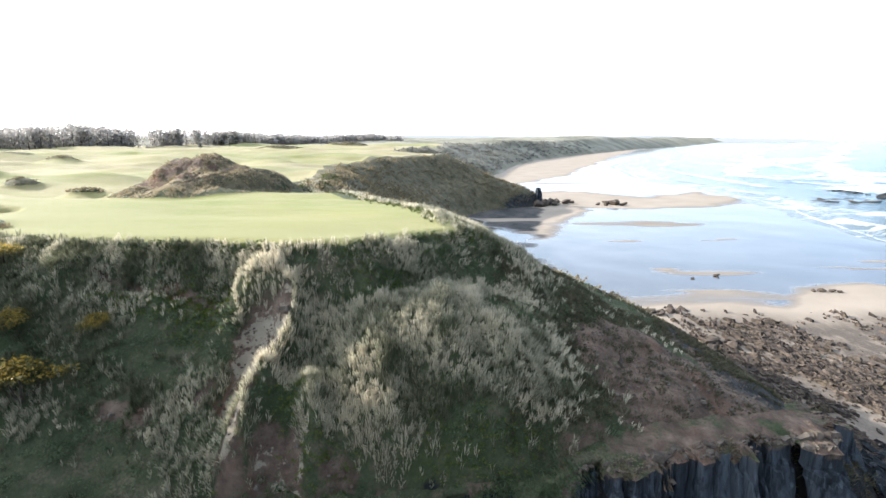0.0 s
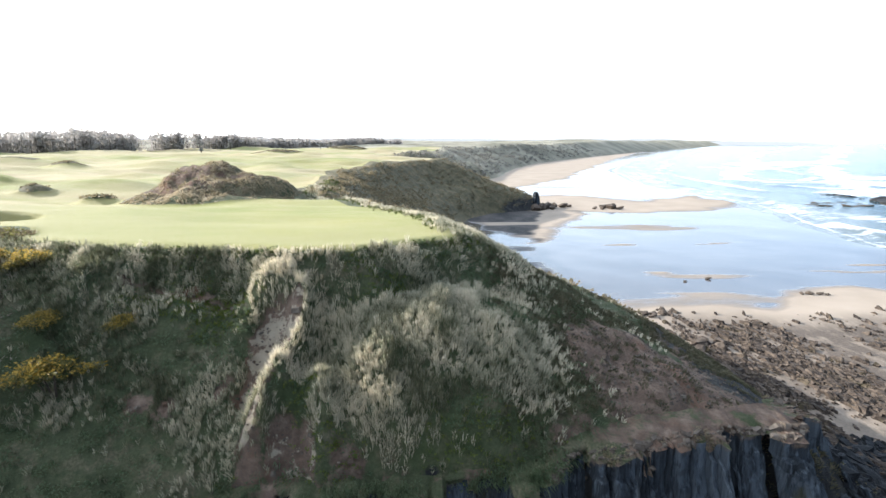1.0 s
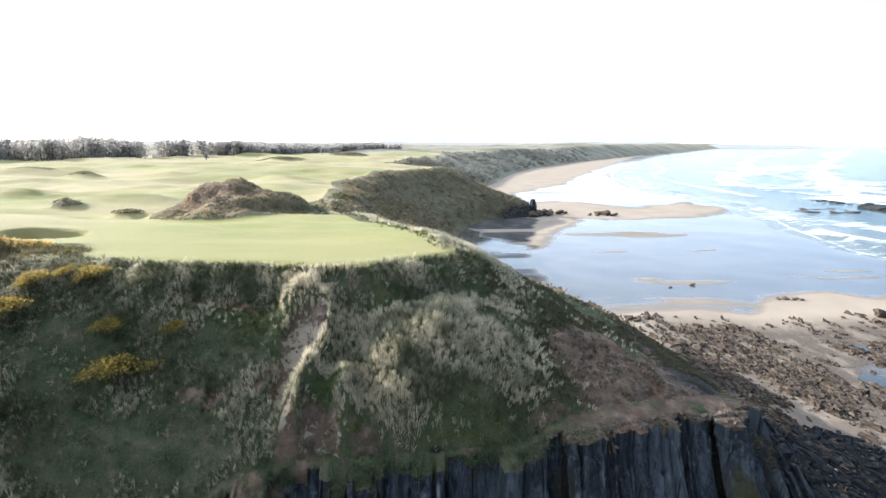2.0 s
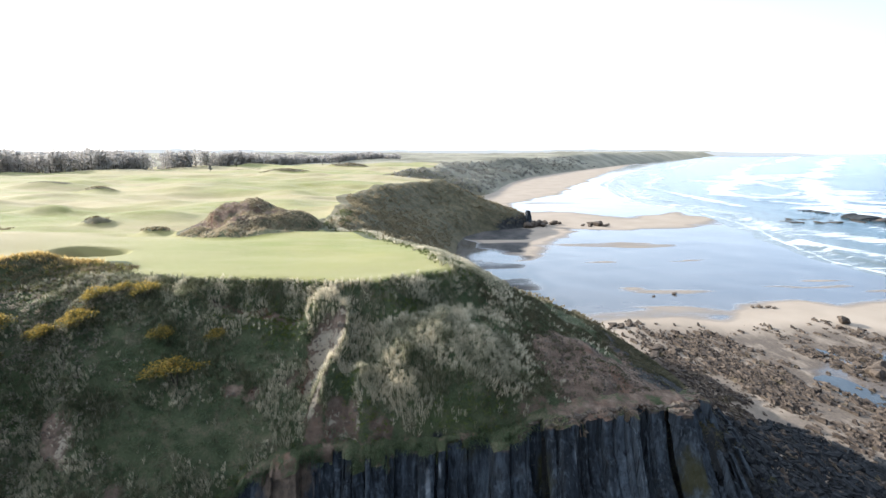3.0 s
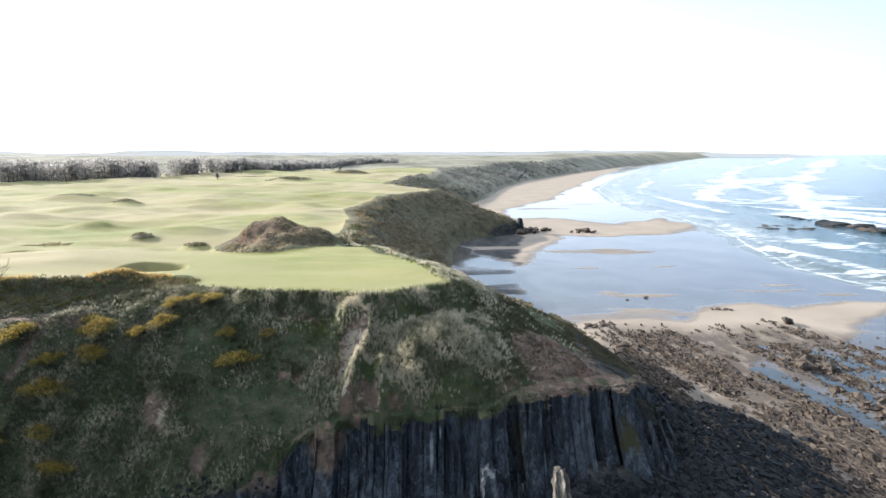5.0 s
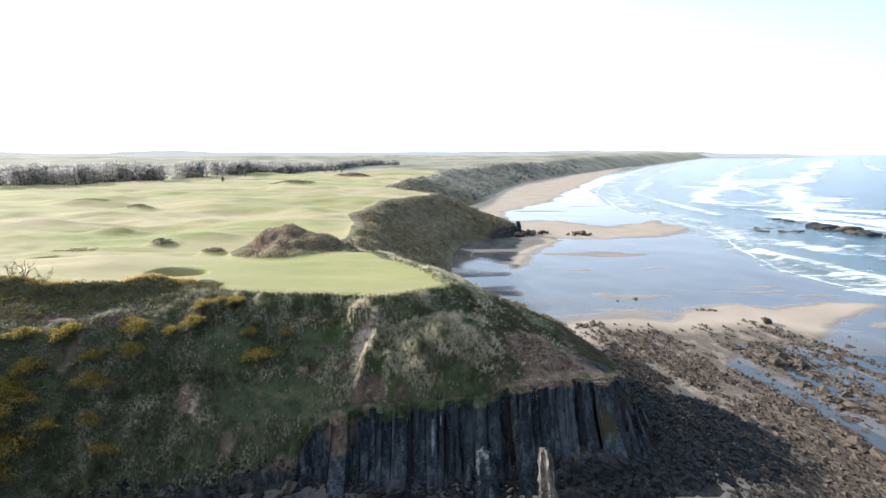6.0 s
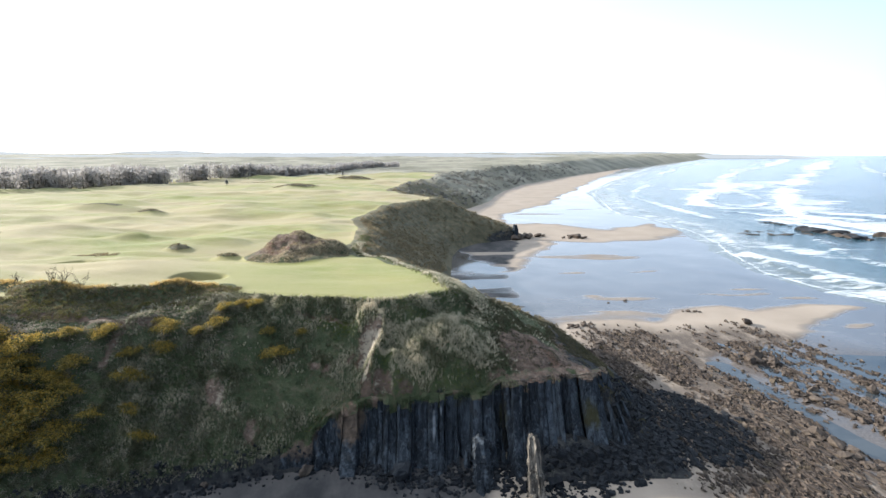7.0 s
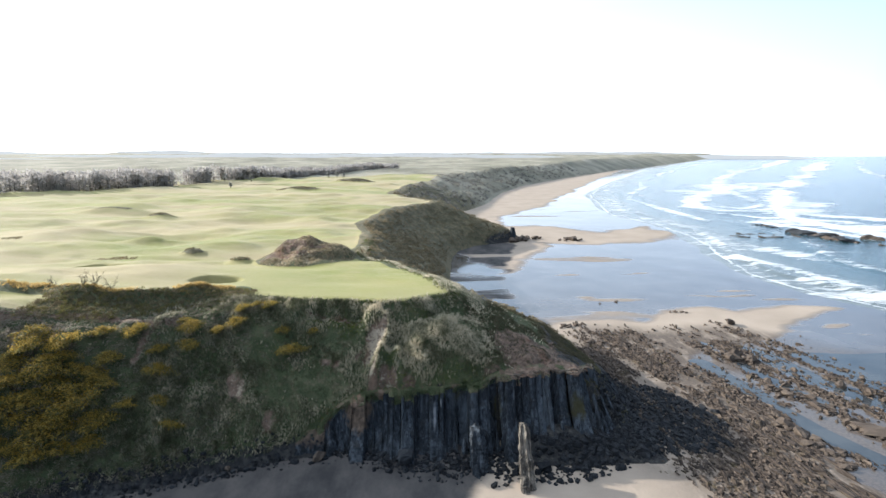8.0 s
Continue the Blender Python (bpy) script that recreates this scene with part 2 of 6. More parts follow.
def rock_material(name, dark, mid, pale, stain=(0.16, 0.12, 0.05), scale=1.4, stretch=(1, 1, 1)):
    n = Nodes(name)
    n.bsdf.inputs["Specular IOR Level"].default_value = 0.15
    col = n.ramp(n.noise(scale, 6 if stretch[2] < 0.2 else 7, 0.64, stretch), (0.28, dark), (0.5, mid), (0.74, pale))
    col = n.mix(n.ramp(n.noise(0.35, 4), (0.56, 0.0), (0.7, 0.6)), col, stain)
    col = n.mix(n.math("MULTIPLY", n.each(), 0.65 if stretch[2] < 0.2 else 0.45), col, dark)
    col = n.mix(n.math("MULTIPLY", n.math("POWER", n.island(), 3.0), 0.55), col, pale)
    if stretch[2] < 0.5:  # upright streaks and seams, rusty earth washed down from above, olive algae
        col = n.mix(n.ramp(n.noise(0.9, 4, 0.55, (1.2, 1.2, 0.12)), (0.52, 0.0), (0.7, 0.7)), col, pale)
        col = n.mix(n.ramp(n.noise(1.6, 6, 0.65, (1.3, 1.3, 0.1)), (0.34, 0.8), (0.46, 0.0)), col, dark)
        col = n.mix(n.ramp(n.noise(4.5, 3, 0.6, (1.3, 1.3, 0.07)), (0.34, 0.5), (0.44, 0.0)), col, dark)
        col = n.mix(n.ramp(n.noise(3.2, 4, 0.6, (1.3, 1.3, 0.09)), (0.56, 0.0), (0.68, 0.6)), col, pale)
        brk = n.math("MULTIPLY", n.math("SUBTRACT", n.noise(0.9, 7, 0.7, (1, 1, 0.5)), 0.5), 1.6)
        col = n.mix(n.ramp(n.math("ADD", n.attr("lime"), n.math("MULTIPLY", brk, 0.6)), (0.45, 0.0), (0.9, 0.7)), col, (0.2, 0.215, 0.23))
        col = n.mix(n.ramp(n.math("ADD", n.attr("earth"), brk), (0.4, 0.0), (0.75, 0.9)), col, n.ramp(n.noise(1.2, 5), (0.35, (0.07, 0.05, 0.037)), (0.65, (0.15, 0.108, 0.078))))
        col = n.mix(n.ramp(n.math("ADD", n.attr("algae"), brk), (0.4, 0.0), (0.85, 0.8)), col, (0.032, 0.029, 0.01))
    h = n.math("ADD", n.noise(2.5, 5 if stretch[2] < 0.2 else 8, 0.65, stretch), n.math("MULTIPLY", n.noise(7, 5, 0.65, (1, 1, 0.5)), 0.3))
    n.bump(h, 0.7, 0.25)
    return n.done(col, 0.82)


def leaf_material(name, *colors, rough=0.6, through=0.35, tone=0.5):
    """Foliage whose leaves and plants differ from one another and let some light through."""
    n = Nodes(name)
    stops = [(i / max(1, len(colors) - 1), c) for i, c in enumerate(colors)]
    fac = n.math("ADD", n.math("MULTIPLY", n.island(), 1 - tone), n.math("MULTIPLY", n.attr("tone"), tone))
    col = n.ramp(fac, *stops)
    n.put(n.bsdf.inputs["Base Color"], col)
    n.bsdf.inputs["Roughness"].default_value = rough
    t = n.add("ShaderNodeBsdfTranslucent")
    n.link(col, t.inputs["Color"])
    m = n.add("ShaderNodeMixShader")
    m.inputs[0].default_value = through
    n.link(n.bsdf.outputs[0], m.inputs[1])
    n.link(t.outputs[0], m.inputs[2])
    n.link(m.outputs[0], n.tree.nodes["Material Output"].inputs["Surface"])
    return n.mat


M_LAND = headland_material()
M_SAND = sand_material()
M_WATER = water_material()
M_POOL = pool_material()
M_CLIFF = rock_material("cliff_rock", (0.0035, 0.0045, 0.006), (0.018, 0.023, 0.029), (0.08, 0.096, 0.115), (0.036, 0.034, 0.03), 1.0, (1.1, 1.1, 0.16))
M_STACK = rock_material("stack_rock", (0.008, 0.008, 0.009), (0.04, 0.037, 0.034), (0.30, 0.265, 0.22), (0.08, 0.06, 0.04), 1.4, (1.4, 1.4, 0.3))
M_SHORE = rock_material("shore_rock", (0.012, 0.01, 0.01), (0.043, 0.034, 0.029), (0.165, 0.128, 0.1), (0.055, 0.045, 0.02), 1.8)
# dark rock, nearly black so that talus and scree carry the headland's shade
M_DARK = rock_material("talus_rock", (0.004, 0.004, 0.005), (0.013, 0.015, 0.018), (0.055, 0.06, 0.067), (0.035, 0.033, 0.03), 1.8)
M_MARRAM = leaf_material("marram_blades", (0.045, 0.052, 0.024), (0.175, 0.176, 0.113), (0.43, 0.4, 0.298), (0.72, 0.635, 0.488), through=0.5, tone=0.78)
M_MOSS = leaf_material("moss_cushions", (0.05, 0.08, 0.012), (0.10, 0.125, 0.025), (0.17, 0.175, 0.045), through=0.4)
M_STRAW = leaf_material("straw_blades", (0.17, 0.145, 0.09), (0.31, 0.25, 0.16), (0.43, 0.36, 0.25), (0.55, 0.47, 0.35), through=0.45)
M_GOLD = leaf_material("golden_grass_blades", (0.2, 0.135, 0.05), (0.36, 0.25, 0.09), (0.5, 0.36, 0.15), (0.6, 0.47, 0.26), through=0.65)
M_BRACKEN = leaf_material("dead_bracken_fronds", (0.16, 0.138, 0.108), (0.245, 0.212, 0.168), (0.32, 0.283, 0.228), through=0.5)
M_HERB = leaf_material("herbage_leaves", (0.06, 0.09, 0.046), (0.095, 0.13, 0.068), (0.14, 0.168, 0.098), through=0.5)
M_FRINGE = leaf_material("edge_grass", (0.06, 0.085, 0.025), (0.11, 0.13, 0.045), (0.2, 0.19, 0.09))
M_GORSE = leaf_material("gorse_leaves", (0.09, 0.092, 0.035), (0.14, 0.13, 0.045), (0.2, 0.16, 0.06), through=0.55)
M_FLOWER = leaf_material("gorse_flowers", (0.21, 0.142, 0.035), (0.38, 0.262, 0.055), (0.52, 0.36, 0.095), through=0.5)
M_SCRUB = leaf_material("scrub_leaves", (0.12, 0.105, 0.065), (0.2, 0.165, 0.1), (0.28, 0.22, 0.14), through=0.5)
M_HEATH = leaf_material("heath_leaves", (0.045, 0.05, 0.026), (0.085, 0.08, 0.046), (0.15, 0.125, 0.08), through=0.4)
# grey copy of the scrub leaves, paled for distance haze
M_FARSCRUB = leaf_material("hazy_scrub_leaves", (0.14, 0.14, 0.125), (0.19, 0.182, 0.162), (0.24, 0.225, 0.2), through=0.6)
# pine foliage with distance haze mixed into its colour
M_TREE = leaf_material("hazy_pine_leaves", (0.23, 0.235, 0.225), (0.24, 0.245, 0.233), (0.25, 0.255, 0.24), through=0.75)
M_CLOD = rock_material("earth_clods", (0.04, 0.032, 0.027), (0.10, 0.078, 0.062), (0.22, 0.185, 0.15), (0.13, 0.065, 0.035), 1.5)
# crowns of the far woods, haze put in as pale grey
M_HAZECROWN = leaf_material("hazy_crowns", (0.27, 0.25, 0.24), (0.35, 0.33, 0.31), (0.42, 0.4, 0.38), rough=0.9, through=0.6)
M_BARK = rock_material("bark", (0.03, 0.025, 0.02), (0.07, 0.055, 0.042), (0.13, 0.105, 0.085), (0.06, 0.06, 0.04), 3)

# ---- shared geometry helpers ----
def grid_noise(x, y, seed):
    """Smooth value noise on the plane, 0 to 1, for whole arrays."""
    x, y = np.asarray(x, float), np.asarray(y, float)
    ix, iy = np.floor(x).astype(np.int64), np.floor(y).astype(np.int64)
    fx, fy = x - ix, y - iy
    fx, fy = fx * fx * (3 - 2 * fx), fy * fy * (3 - 2 * fy)

    def h(a, b):
        v = (a * 374761393 + b * 668265263 + seed * 2147483) & 0xFFFFFFFF
        v = ((v ^ (v >> 13)) * 1274126177) & 0xFFFFFFFF
        return ((v ^ (v >> 16)) & 0xFFFF) / 65535.0

    return (h(ix, iy) * (1 - fx) + h(ix + 1, iy) * fx) * (1 - fy) + (h(ix, iy + 1) * (1 - fx) + h(ix + 1, iy + 1) * fx) * fy


def fbm(x, y, size, octaves=4, seed=1, keep=0.5):
    """Layered noise, about -1 to 1; size is the longest wave in metres."""
    total, amp, norm = 0.0, 1.0, 0.0
    for k in range(octaves):
        total = total + amp * (2 * grid_noise(np.asarray(x) * 2 ** k / size, np.asarray(y) * 2 ** k / size, seed + 17 * k) - 1)
        norm += amp
        amp *= keep
    return total / norm * 1.4


def step(a, b, v):
    t = np.clip((v - a) / (b - a), 0, 1)
    return t * t * (3 - 2 * t)


def spot(x, y, cx, cy, rx, ry, turn=0.0):
    """1 in the middle of a turned ellipse, 0 outside it."""
    c, s = math.cos(radians(turn)), math.sin(radians(turn))
    u, v = (x - cx) * c + (y - cy) * s, -(x - cx) * s + (y - cy) * c
    return np.clip(1 - np.sqrt((u / rx) ** 2 + (v / ry) ** 2), 0, 1)


def along(x, y, points):
    """Distance to a polyline, for whole arrays."""
    best = np.full(np.shape(x), 1e9)
    for (ax, ay), (bx, by) in zip(points, points[1:]):
        dx, dy = bx - ax, by - ay
        t = np.clip(((x - ax) * dx + (y - ay) * dy) / (dx * dx + dy * dy), 0, 1)
        best = np.minimum(best, np.hypot(x - ax - t * dx, y - ay - t * dy))
    return best


def inside(x, y, points):
    """True inside a polygon, for whole arrays."""
    r = np.zeros(np.shape(x), bool)
    for (ax, ay), (bx, by) in zip(points, points[1:] + points[:1]):
        cross = (ay > y) != (by > y)
        with np.errstate(divide="ignore", invalid="ignore"):
            r ^= cross & (x < (bx - ax) * (y - ay) / (by - ay if by != ay else 1e-9) + ax)
    return r


def mesh_from(name, verts, faces, material, smooth=False, attrs=None):
    """A mesh from an array of places and an array of faces, all with the same number of corners."""
    verts, faces = np.asarray(verts, np.float32), np.asarray(faces, np.int32)
    me = bpy.data.meshes.new(name)
    n, k = faces.shape
    me.vertices.add(len(verts))
    me.vertices.foreach_set("co", verts.ravel())
    me.loops.add(n * k)
    me.loops.foreach_set("vertex_index", faces.ravel())
    me.polygons.add(n)
    me.polygons.foreach_set("loop_start", np.arange(0, n * k, k, dtype=np.int32))
    me.polygons.foreach_set("use_smooth", np.full(n, smooth))
    for key, v in (attrs or {}).items():
        me.attributes.new(key, "FLOAT", "POINT").data.foreach_set("value", np.asarray(v, np.float32).ravel())
    me.materials.append(material)
    me.update(calc_edges=True)
    return me


def sheet(name, X, Y, Z, material, attrs, keep=None):
    """A grid of places as one smooth mesh; cells where keep is false are left out."""
    ny, nx = X.shape
    i = np.arange(ny * nx).reshape(ny, nx)
    f = np.stack([i[:-1, :-1], i[:-1, 1:], i[1:, 1:], i[1:, :-1]], -1)
    if keep is not None:
        k = keep[:-1, :-1] | keep[:-1, 1:] | keep[1:, 1:] | keep[1:, :-1]
        f = f[k]
    f = f.reshape(-1, 4)
    used = np.zeros(ny * nx, bool)
    used[f.ravel()] = True
    remap = np.cumsum(used) - 1
    v = np.stack([X, Y, Z], -1).reshape(-1, 3)[used]
    return mesh_from(name, v, remap[f], material, True, {a: b.ravel()[used] for a, b in attrs.items()})


def spaced(*runs):
    """Coordinates with changing steps: start, then (end, step at its end) pairs; steps grow evenly between."""
    out = [runs[0][0]]
    s = runs[0][1]
    for end, s1 in runs[1:]:
        a, s0 = out[-1], s
        while out[-1] < end - 1e-6:
            f = (out[-1] - a) / (end - a)
            out.append(min(end, out[-1] + s0 + (s1 - s0) * f))
        s = s1
    return np.array(out)


# ---- the shape of the headland ----
TOP = 22.5
LEVELS = (0, 2, 6, 10, 12, 15, 18, 20, 22.5)
SECTIONS = []


def section(x, *ys):
    """Where the seaward front of the headland passes each of LEVELS, at x."""
    SECTIONS.append((x, ys))


section(-140, -16, -14, -10, -7, -5, -2, 2, 6, 15)
section(-110, -8, -6, -2, 1, 3, 6, 10, 14, 24)
section(-80, 3, 5, 9, 12, 14, 17, 20, 23.5, 30)
section(-60, 9, 11, 14.5, 17.5, 19, 22, 24.5, 26.5, 34)
section(-48, 13, 15, 18.5, 22, 24.3, 28.5, 32, 36, 42.5)
section(-38, 18, 19, 22, 26, 27.5, 31, 34.5, 39, 45.5)
section(-27, 21.5, 22.5, 25, 28.5, 31, 34.5, 37.5, 39.5, 43.0)
section(-18, 24, 25, 26.5, 29, 31.5, 35.3, 38, 40, 41.5)
section(-12, 26.1, 26.5, 27.3, 28.1, 29, 34.5, 37, 38.5, 40)
section(-7, 26.3, 26.7, 27.5, 28.2, 29, 35.5, 38, 39, 40.6)
section(0, 26.9, 27.3, 28, 28.8, 30.5, 36.5, 40.5, 42.5, 45.4)
section(8, 27.3, 27.7, 28.4, 29.2, 31, 38, 44, 48, 52)
section(16, 28.8, 29.2, 30, 30.8, 34, 43, 52, 60, 70)
section(22, 30, 30.4, 31.2, 32, 37, 48, 60, 70, 80)
section(27, 28.6, 29.4, 30.8, 32, 40, 52, 64, 75, 90)
section(34, 20, 26, 34, 42, 48, 60, 75, 90, 100)
section(60, 20, 26, 34, 42, 48, 60, 75, 90, 100)

# the shore side: rim of the plateau and foot of the slope, x by y
RIM_Y = (-60, 30, 46, 52, 58, 67, 76, 82, 90, 104, 128, 151, 175, 191, 210, 226, 240, 252, 262, 280, 313, 350, 391, 438, 476, 530, 600, 719, 965, 1435, 2296, 3300, 4900)
RIM_X = (2, 2, 0.8, -1, -3.4, -8.4, -13, -19, -23, -22.5, -24.4, -30.5, -29, -25, -19.5, -13, -2, -1, -6, -20, -32, -29, -24, -13, -4, 2, 18, 70, 190, 450, 975, 1600, 2500)
FOOT_X = (36, 37, 38, 38, 38, 36, 33, 28, 20, 10, 4, 4, 5, 6, 10, 20, 43, 49, 46, 28, 8, 12, 22, 40, 52, 62, 80, 121, 245, 513, 1054, 1680, 2600)
SIDE = ((-0.3, 1.0), (0, 1.0), (0.1, 0.92), (0.26, 0.755), (0.4, 0.63), (0.53, 0.525), (0.66, 0.43), (0.8, 0.285), (0.92, 0.11), (1.0, 0.0), (1.6, -0.5))


def rim_x(y):
    return np.interp(y, RIM_Y, RIM_X)


def foot_x(y):
    return np.interp(y, RIM_Y, FOOT_X)


def front_height(x, y):
    xs = [s[0] for s in SECTIONS]
    lv = [np.interp(x, xs, [s[1][k] for s in SECTIONS]) for k in range(len(LEVELS))]
    z = np.minimum(0, (y - lv[0]) * 0.5)
    for k in range(len(LEVELS) - 1):
        f = np.clip((y - lv[k]) / (lv[k + 1] - lv[k]), 0, 1)
        z = z + f * (LEVELS[k + 1] - LEVELS[k])
    return z


def base_height(x, y):
    zf = front_height(x, y)
    s = (x - rim_x(y)) / (foot_x(y) - rim_x(y))
    zs = TOP * np.interp(s, [p[0] for p in SIDE], [p[1] for p in SIDE])
    k = 1.2
    h = np.clip(0.5 + 0.5 * (zs - zf) / k, 0, 1)
    return np.minimum(TOP, zs * (1 - h) + zf * h - k * h * (1 - h) + 0.32)


BUNKERS = ((-49.6, 55, 6.2, 2.8, 4), (-87.5, 73, 7, 3, 8))
BANK = [(-100, 40), (-86, 41), (-76, 40.5), (-69, 38.5), (-62, 38.5), (-56, 41.5), (-50, 44.5), (-42, 47)]
GULLY = [(-12.6, 36.0), (-13.0, 34.2), (-13.6, 32.4)]
BAY = [(-10.2, 28.9), (-9.2, 28.4), (-9.3, 27.4)]
APRON = [(-12.7, 27.6), (-13.2, 26.4), (-14.2, 24.5)]
SPUR = [(-10.8, 36.6), (-10.9, 34.5), (-11.9, 33.0), (-11.3, 30.8), (-11.6, 29.3), (-12.8, 28.6)]
BUTTRESS = [(-8.3, 31.0), (-7.8, 29.0), (-8.0, 27.2)]


def lip_z(x):
    """Height at which the grass ends and the bare rock of the cliff begins."""
    return np.interp(x, (-30, -26, -20, -14, -9, 0, 5, 8.5, 14), (0.5, 1.5, 5.6, 8.8, 8.9, 9.2, 9.3, 10.5, 10.8))


def hollow(x, y):
    """How deep the two earth scars are cut into the slope, 0 to 1."""
    gx, gy = x + 0.7 * fbm(x, y, 3.5, 2, 101), y + 0.5 * fbm(x, y, 3, 2, 103)
    return np.maximum(step(2.0, 0.9, along(gx, gy, GULLY)), step(1.6, 0.7, along(gx, gy, BAY)))


def land_height(x, y):
    """Height of the headland and the country behind it."""
    zb = base_height(x, y)
    high = step(19.5, 22.3, zb)
    slope = step(0.5, 4, zb) * (1 - high)
    near = 1 - step(140, 260, y)
    # links: long swells, sharper ripples of old dunes, further inland larger dunes
    out = 1 - np.clip(spot(x, y, -14, 55, 60, 40) * 2.0, 0, 1)
    roll = 1.0 * fbm(x, y * 1.9, 52, 3, 3) + 0.42 * fbm(x, y * 2.2, 17, 2, 9) + out * (1.7 * fbm(x * 0.8, y * 1.7, 34, 3, 5) + 0.8 * np.maximum(0, fbm(x, y * 1.8, 13, 2, 11)))
    flat = 1 - 0.5 * np.clip(spot(x, y, -14, 52, 34, 22) * 2.2, 0, 1)
    z = zb + high * roll * flat
    inland = step(420, 900, y + np.maximum(0, -x) * 0.35)
    z = z + high * inland * (2.0 + 4.0 * fbm(x, y, 170, 4, 21)) + high * step(800, 1500, y) * (1 + 3.5 * fbm(x, y, 420, 4, 25))
    z = z - high * 0.9 * np.clip(1 - np.abs(x - rim_x(y)) / 14, 0, 1) * step(120, 200, y)
    # the dune mound by the green
    m = np.clip(spot(x, y, -36.6, 84, 15.5, 15, -12) * 1.5, 0, 1)
    z = z + step(0, 1, m) * (1.5 + 1.8 * fbm(x, y, 8, 4, 31, 0.6) + 0.8 * fbm(x, y * 1.6, 3.4, 3, 37)) + 1.5 * step(0, 0.9, spot(x, y, -37.6, 87, 10, 9)) + 2.7 * np.sqrt(1 - (1 - spot(x, y, -34.6, 86, 10.5, 9.5)) ** 2) + 1.2 * spot(x, y, -43, 83, 9, 8)
    z = z + step(0, 1, spot(x, y, -53.5, 81.5, 5, 4)) * 1.7
    for cx, cy, h, rx, ry in ((-70, 90, 1.5, 5, 3), (-120, 172, 2.0, 9, 5), (-108, 128, 1.6, 16, 5), (-92, 108, 1.4, 18, 4), (-150, 190, 2.2, 30, 8), (-60, 215, 1.4, 26, 7), (-110, 262, 2.0, 30, 8), (-100, 330, 3.0, 22, 9), (-70, 420, 3.0, 24, 9)):
        z = z + step(0, 1, spot(x, y, cx, cy, rx, ry)) * h
    # banks and hollows along the seaward rim, with sand hollows behind them
    rim = along(x, y, BANK)
    z = z + 2.1 * np.exp(-(rim / 2.3) ** 2) * (0.8 + 0.45 * fbm(x, y, 7, 2, 41)) * (0.45 + 0.55 * step(-44, -56, x))
    for cx, cy, rx, ry, turn in BUNKERS:
        z = z - 2.4 * step(0.0, 0.4, spot(x + 1.4 * fbm(x, y, 5, 2, 43), y + 1.0 * fbm(x, y, 4, 2, 45), cx, cy, rx, ry, turn))
    # gully with a sharp spur on its right, and the broad tussock mound
    gx, gy = x + 1.3 * fbm(x, y, 5.5, 3, 101), y + 0.8 * fbm(x, y, 5, 2, 103)
    z = z - 1.5 * hollow(x, y) - 0.7 * np.exp(-(along(gx, gy, APRON) / 1.5) ** 2)
    z = z + 0.9 * step(0, 0.7, spot(x, y, -13.4, 38.0, 3.0, 1.7)) - 0.7 * step(0, 0.6, spot(x, y, -8.2, 37.7, 2.4, 1.6))
    z = z + 2.1 * np.exp(-(along(gx * 0.3 + x * 0.7, y, SPUR) / 0.9) ** 2) * (0.85 + 0.7 * fbm(x, y, 3.0, 2, 107))
    z = z + 1.7 * np.exp(-(along(x, y, BUTTRESS) / 0.85) ** 2)
    z = z + 1.7 * step(0, 0.8, spot(x + 1.6 * fbm(x, y, 6, 2, 109), y + 1.0 * fbm(x, y, 5, 2, 111), 0.0, 35.0, 12.5, 7.8)) - 0.9 * step(0, 0.6, spot(x, y, -1.5, 40.2, 5, 1.8, 32))
    # earth step under the rim of the green
    st = np.exp(-((y - np.interp(x, (-27, -22, -16, -14), (39.7, 39.2, 38.4, 38.0))) / 0.7) ** 2) * step(-27, -25, x) * (1 - step(-16, -14, x))
    z = z - 1.1 * st
    # cone of rubble against the foot of the nose
    cone = np.interp(x, (10, 15, 19, 26, 31, 36), (0, 2.0, 3.2, 3.0, 2.0, 0)) * step(17.5, 25.5, y) * (y < 27) * (0.9 + 0.25 * fbm(x, y, 4, 3, 59))
    z = np.where(cone > 0.15, np.maximum(z, cone), z)
    # uneven slopes, hummocked under the tussocks
    z = z + slope * 0.5 * fbm(x, y * 0.7, 2.4, 2, 113) * step(10.5, 12.5, zb) * near
    z = z + slope * (0.8 * fbm(x, y, 7, 4, 51, 0.55) + 0.9 * fbm(x, y, 22, 2, 57)) * (0.7 + 0.5 * (1 - near))
    z = z + slope * (1 - near) * 1.1 * fbm(x, y, 26, 3, 77)
    # shallow runnels down the western slope
    z = z + slope * near * step(-22, -30, x) * 1.1 * fbm(x + 0.25 * y, y * 0.3, 8, 3, 53, 0.55)
    return z


LAND_X = spaced((-2600, 160), (-900, 60), (-300, 8), (-100, 0.9), (-62, 0.6), (-45, 0.5), (40, 0.5), (80, 4), (300, 14), (1000, 60), (2700, 120))
LAND_Y = spaced((-22, 1.0), (4, 0.55), (60, 0.55), (100, 1.2), (260, 2.2), (560, 5), (1200, 22), (4880, 200))
GX, GY = np.meshgrid(LAND_X, LAND_Y)
GZ = land_height(GX, GY)


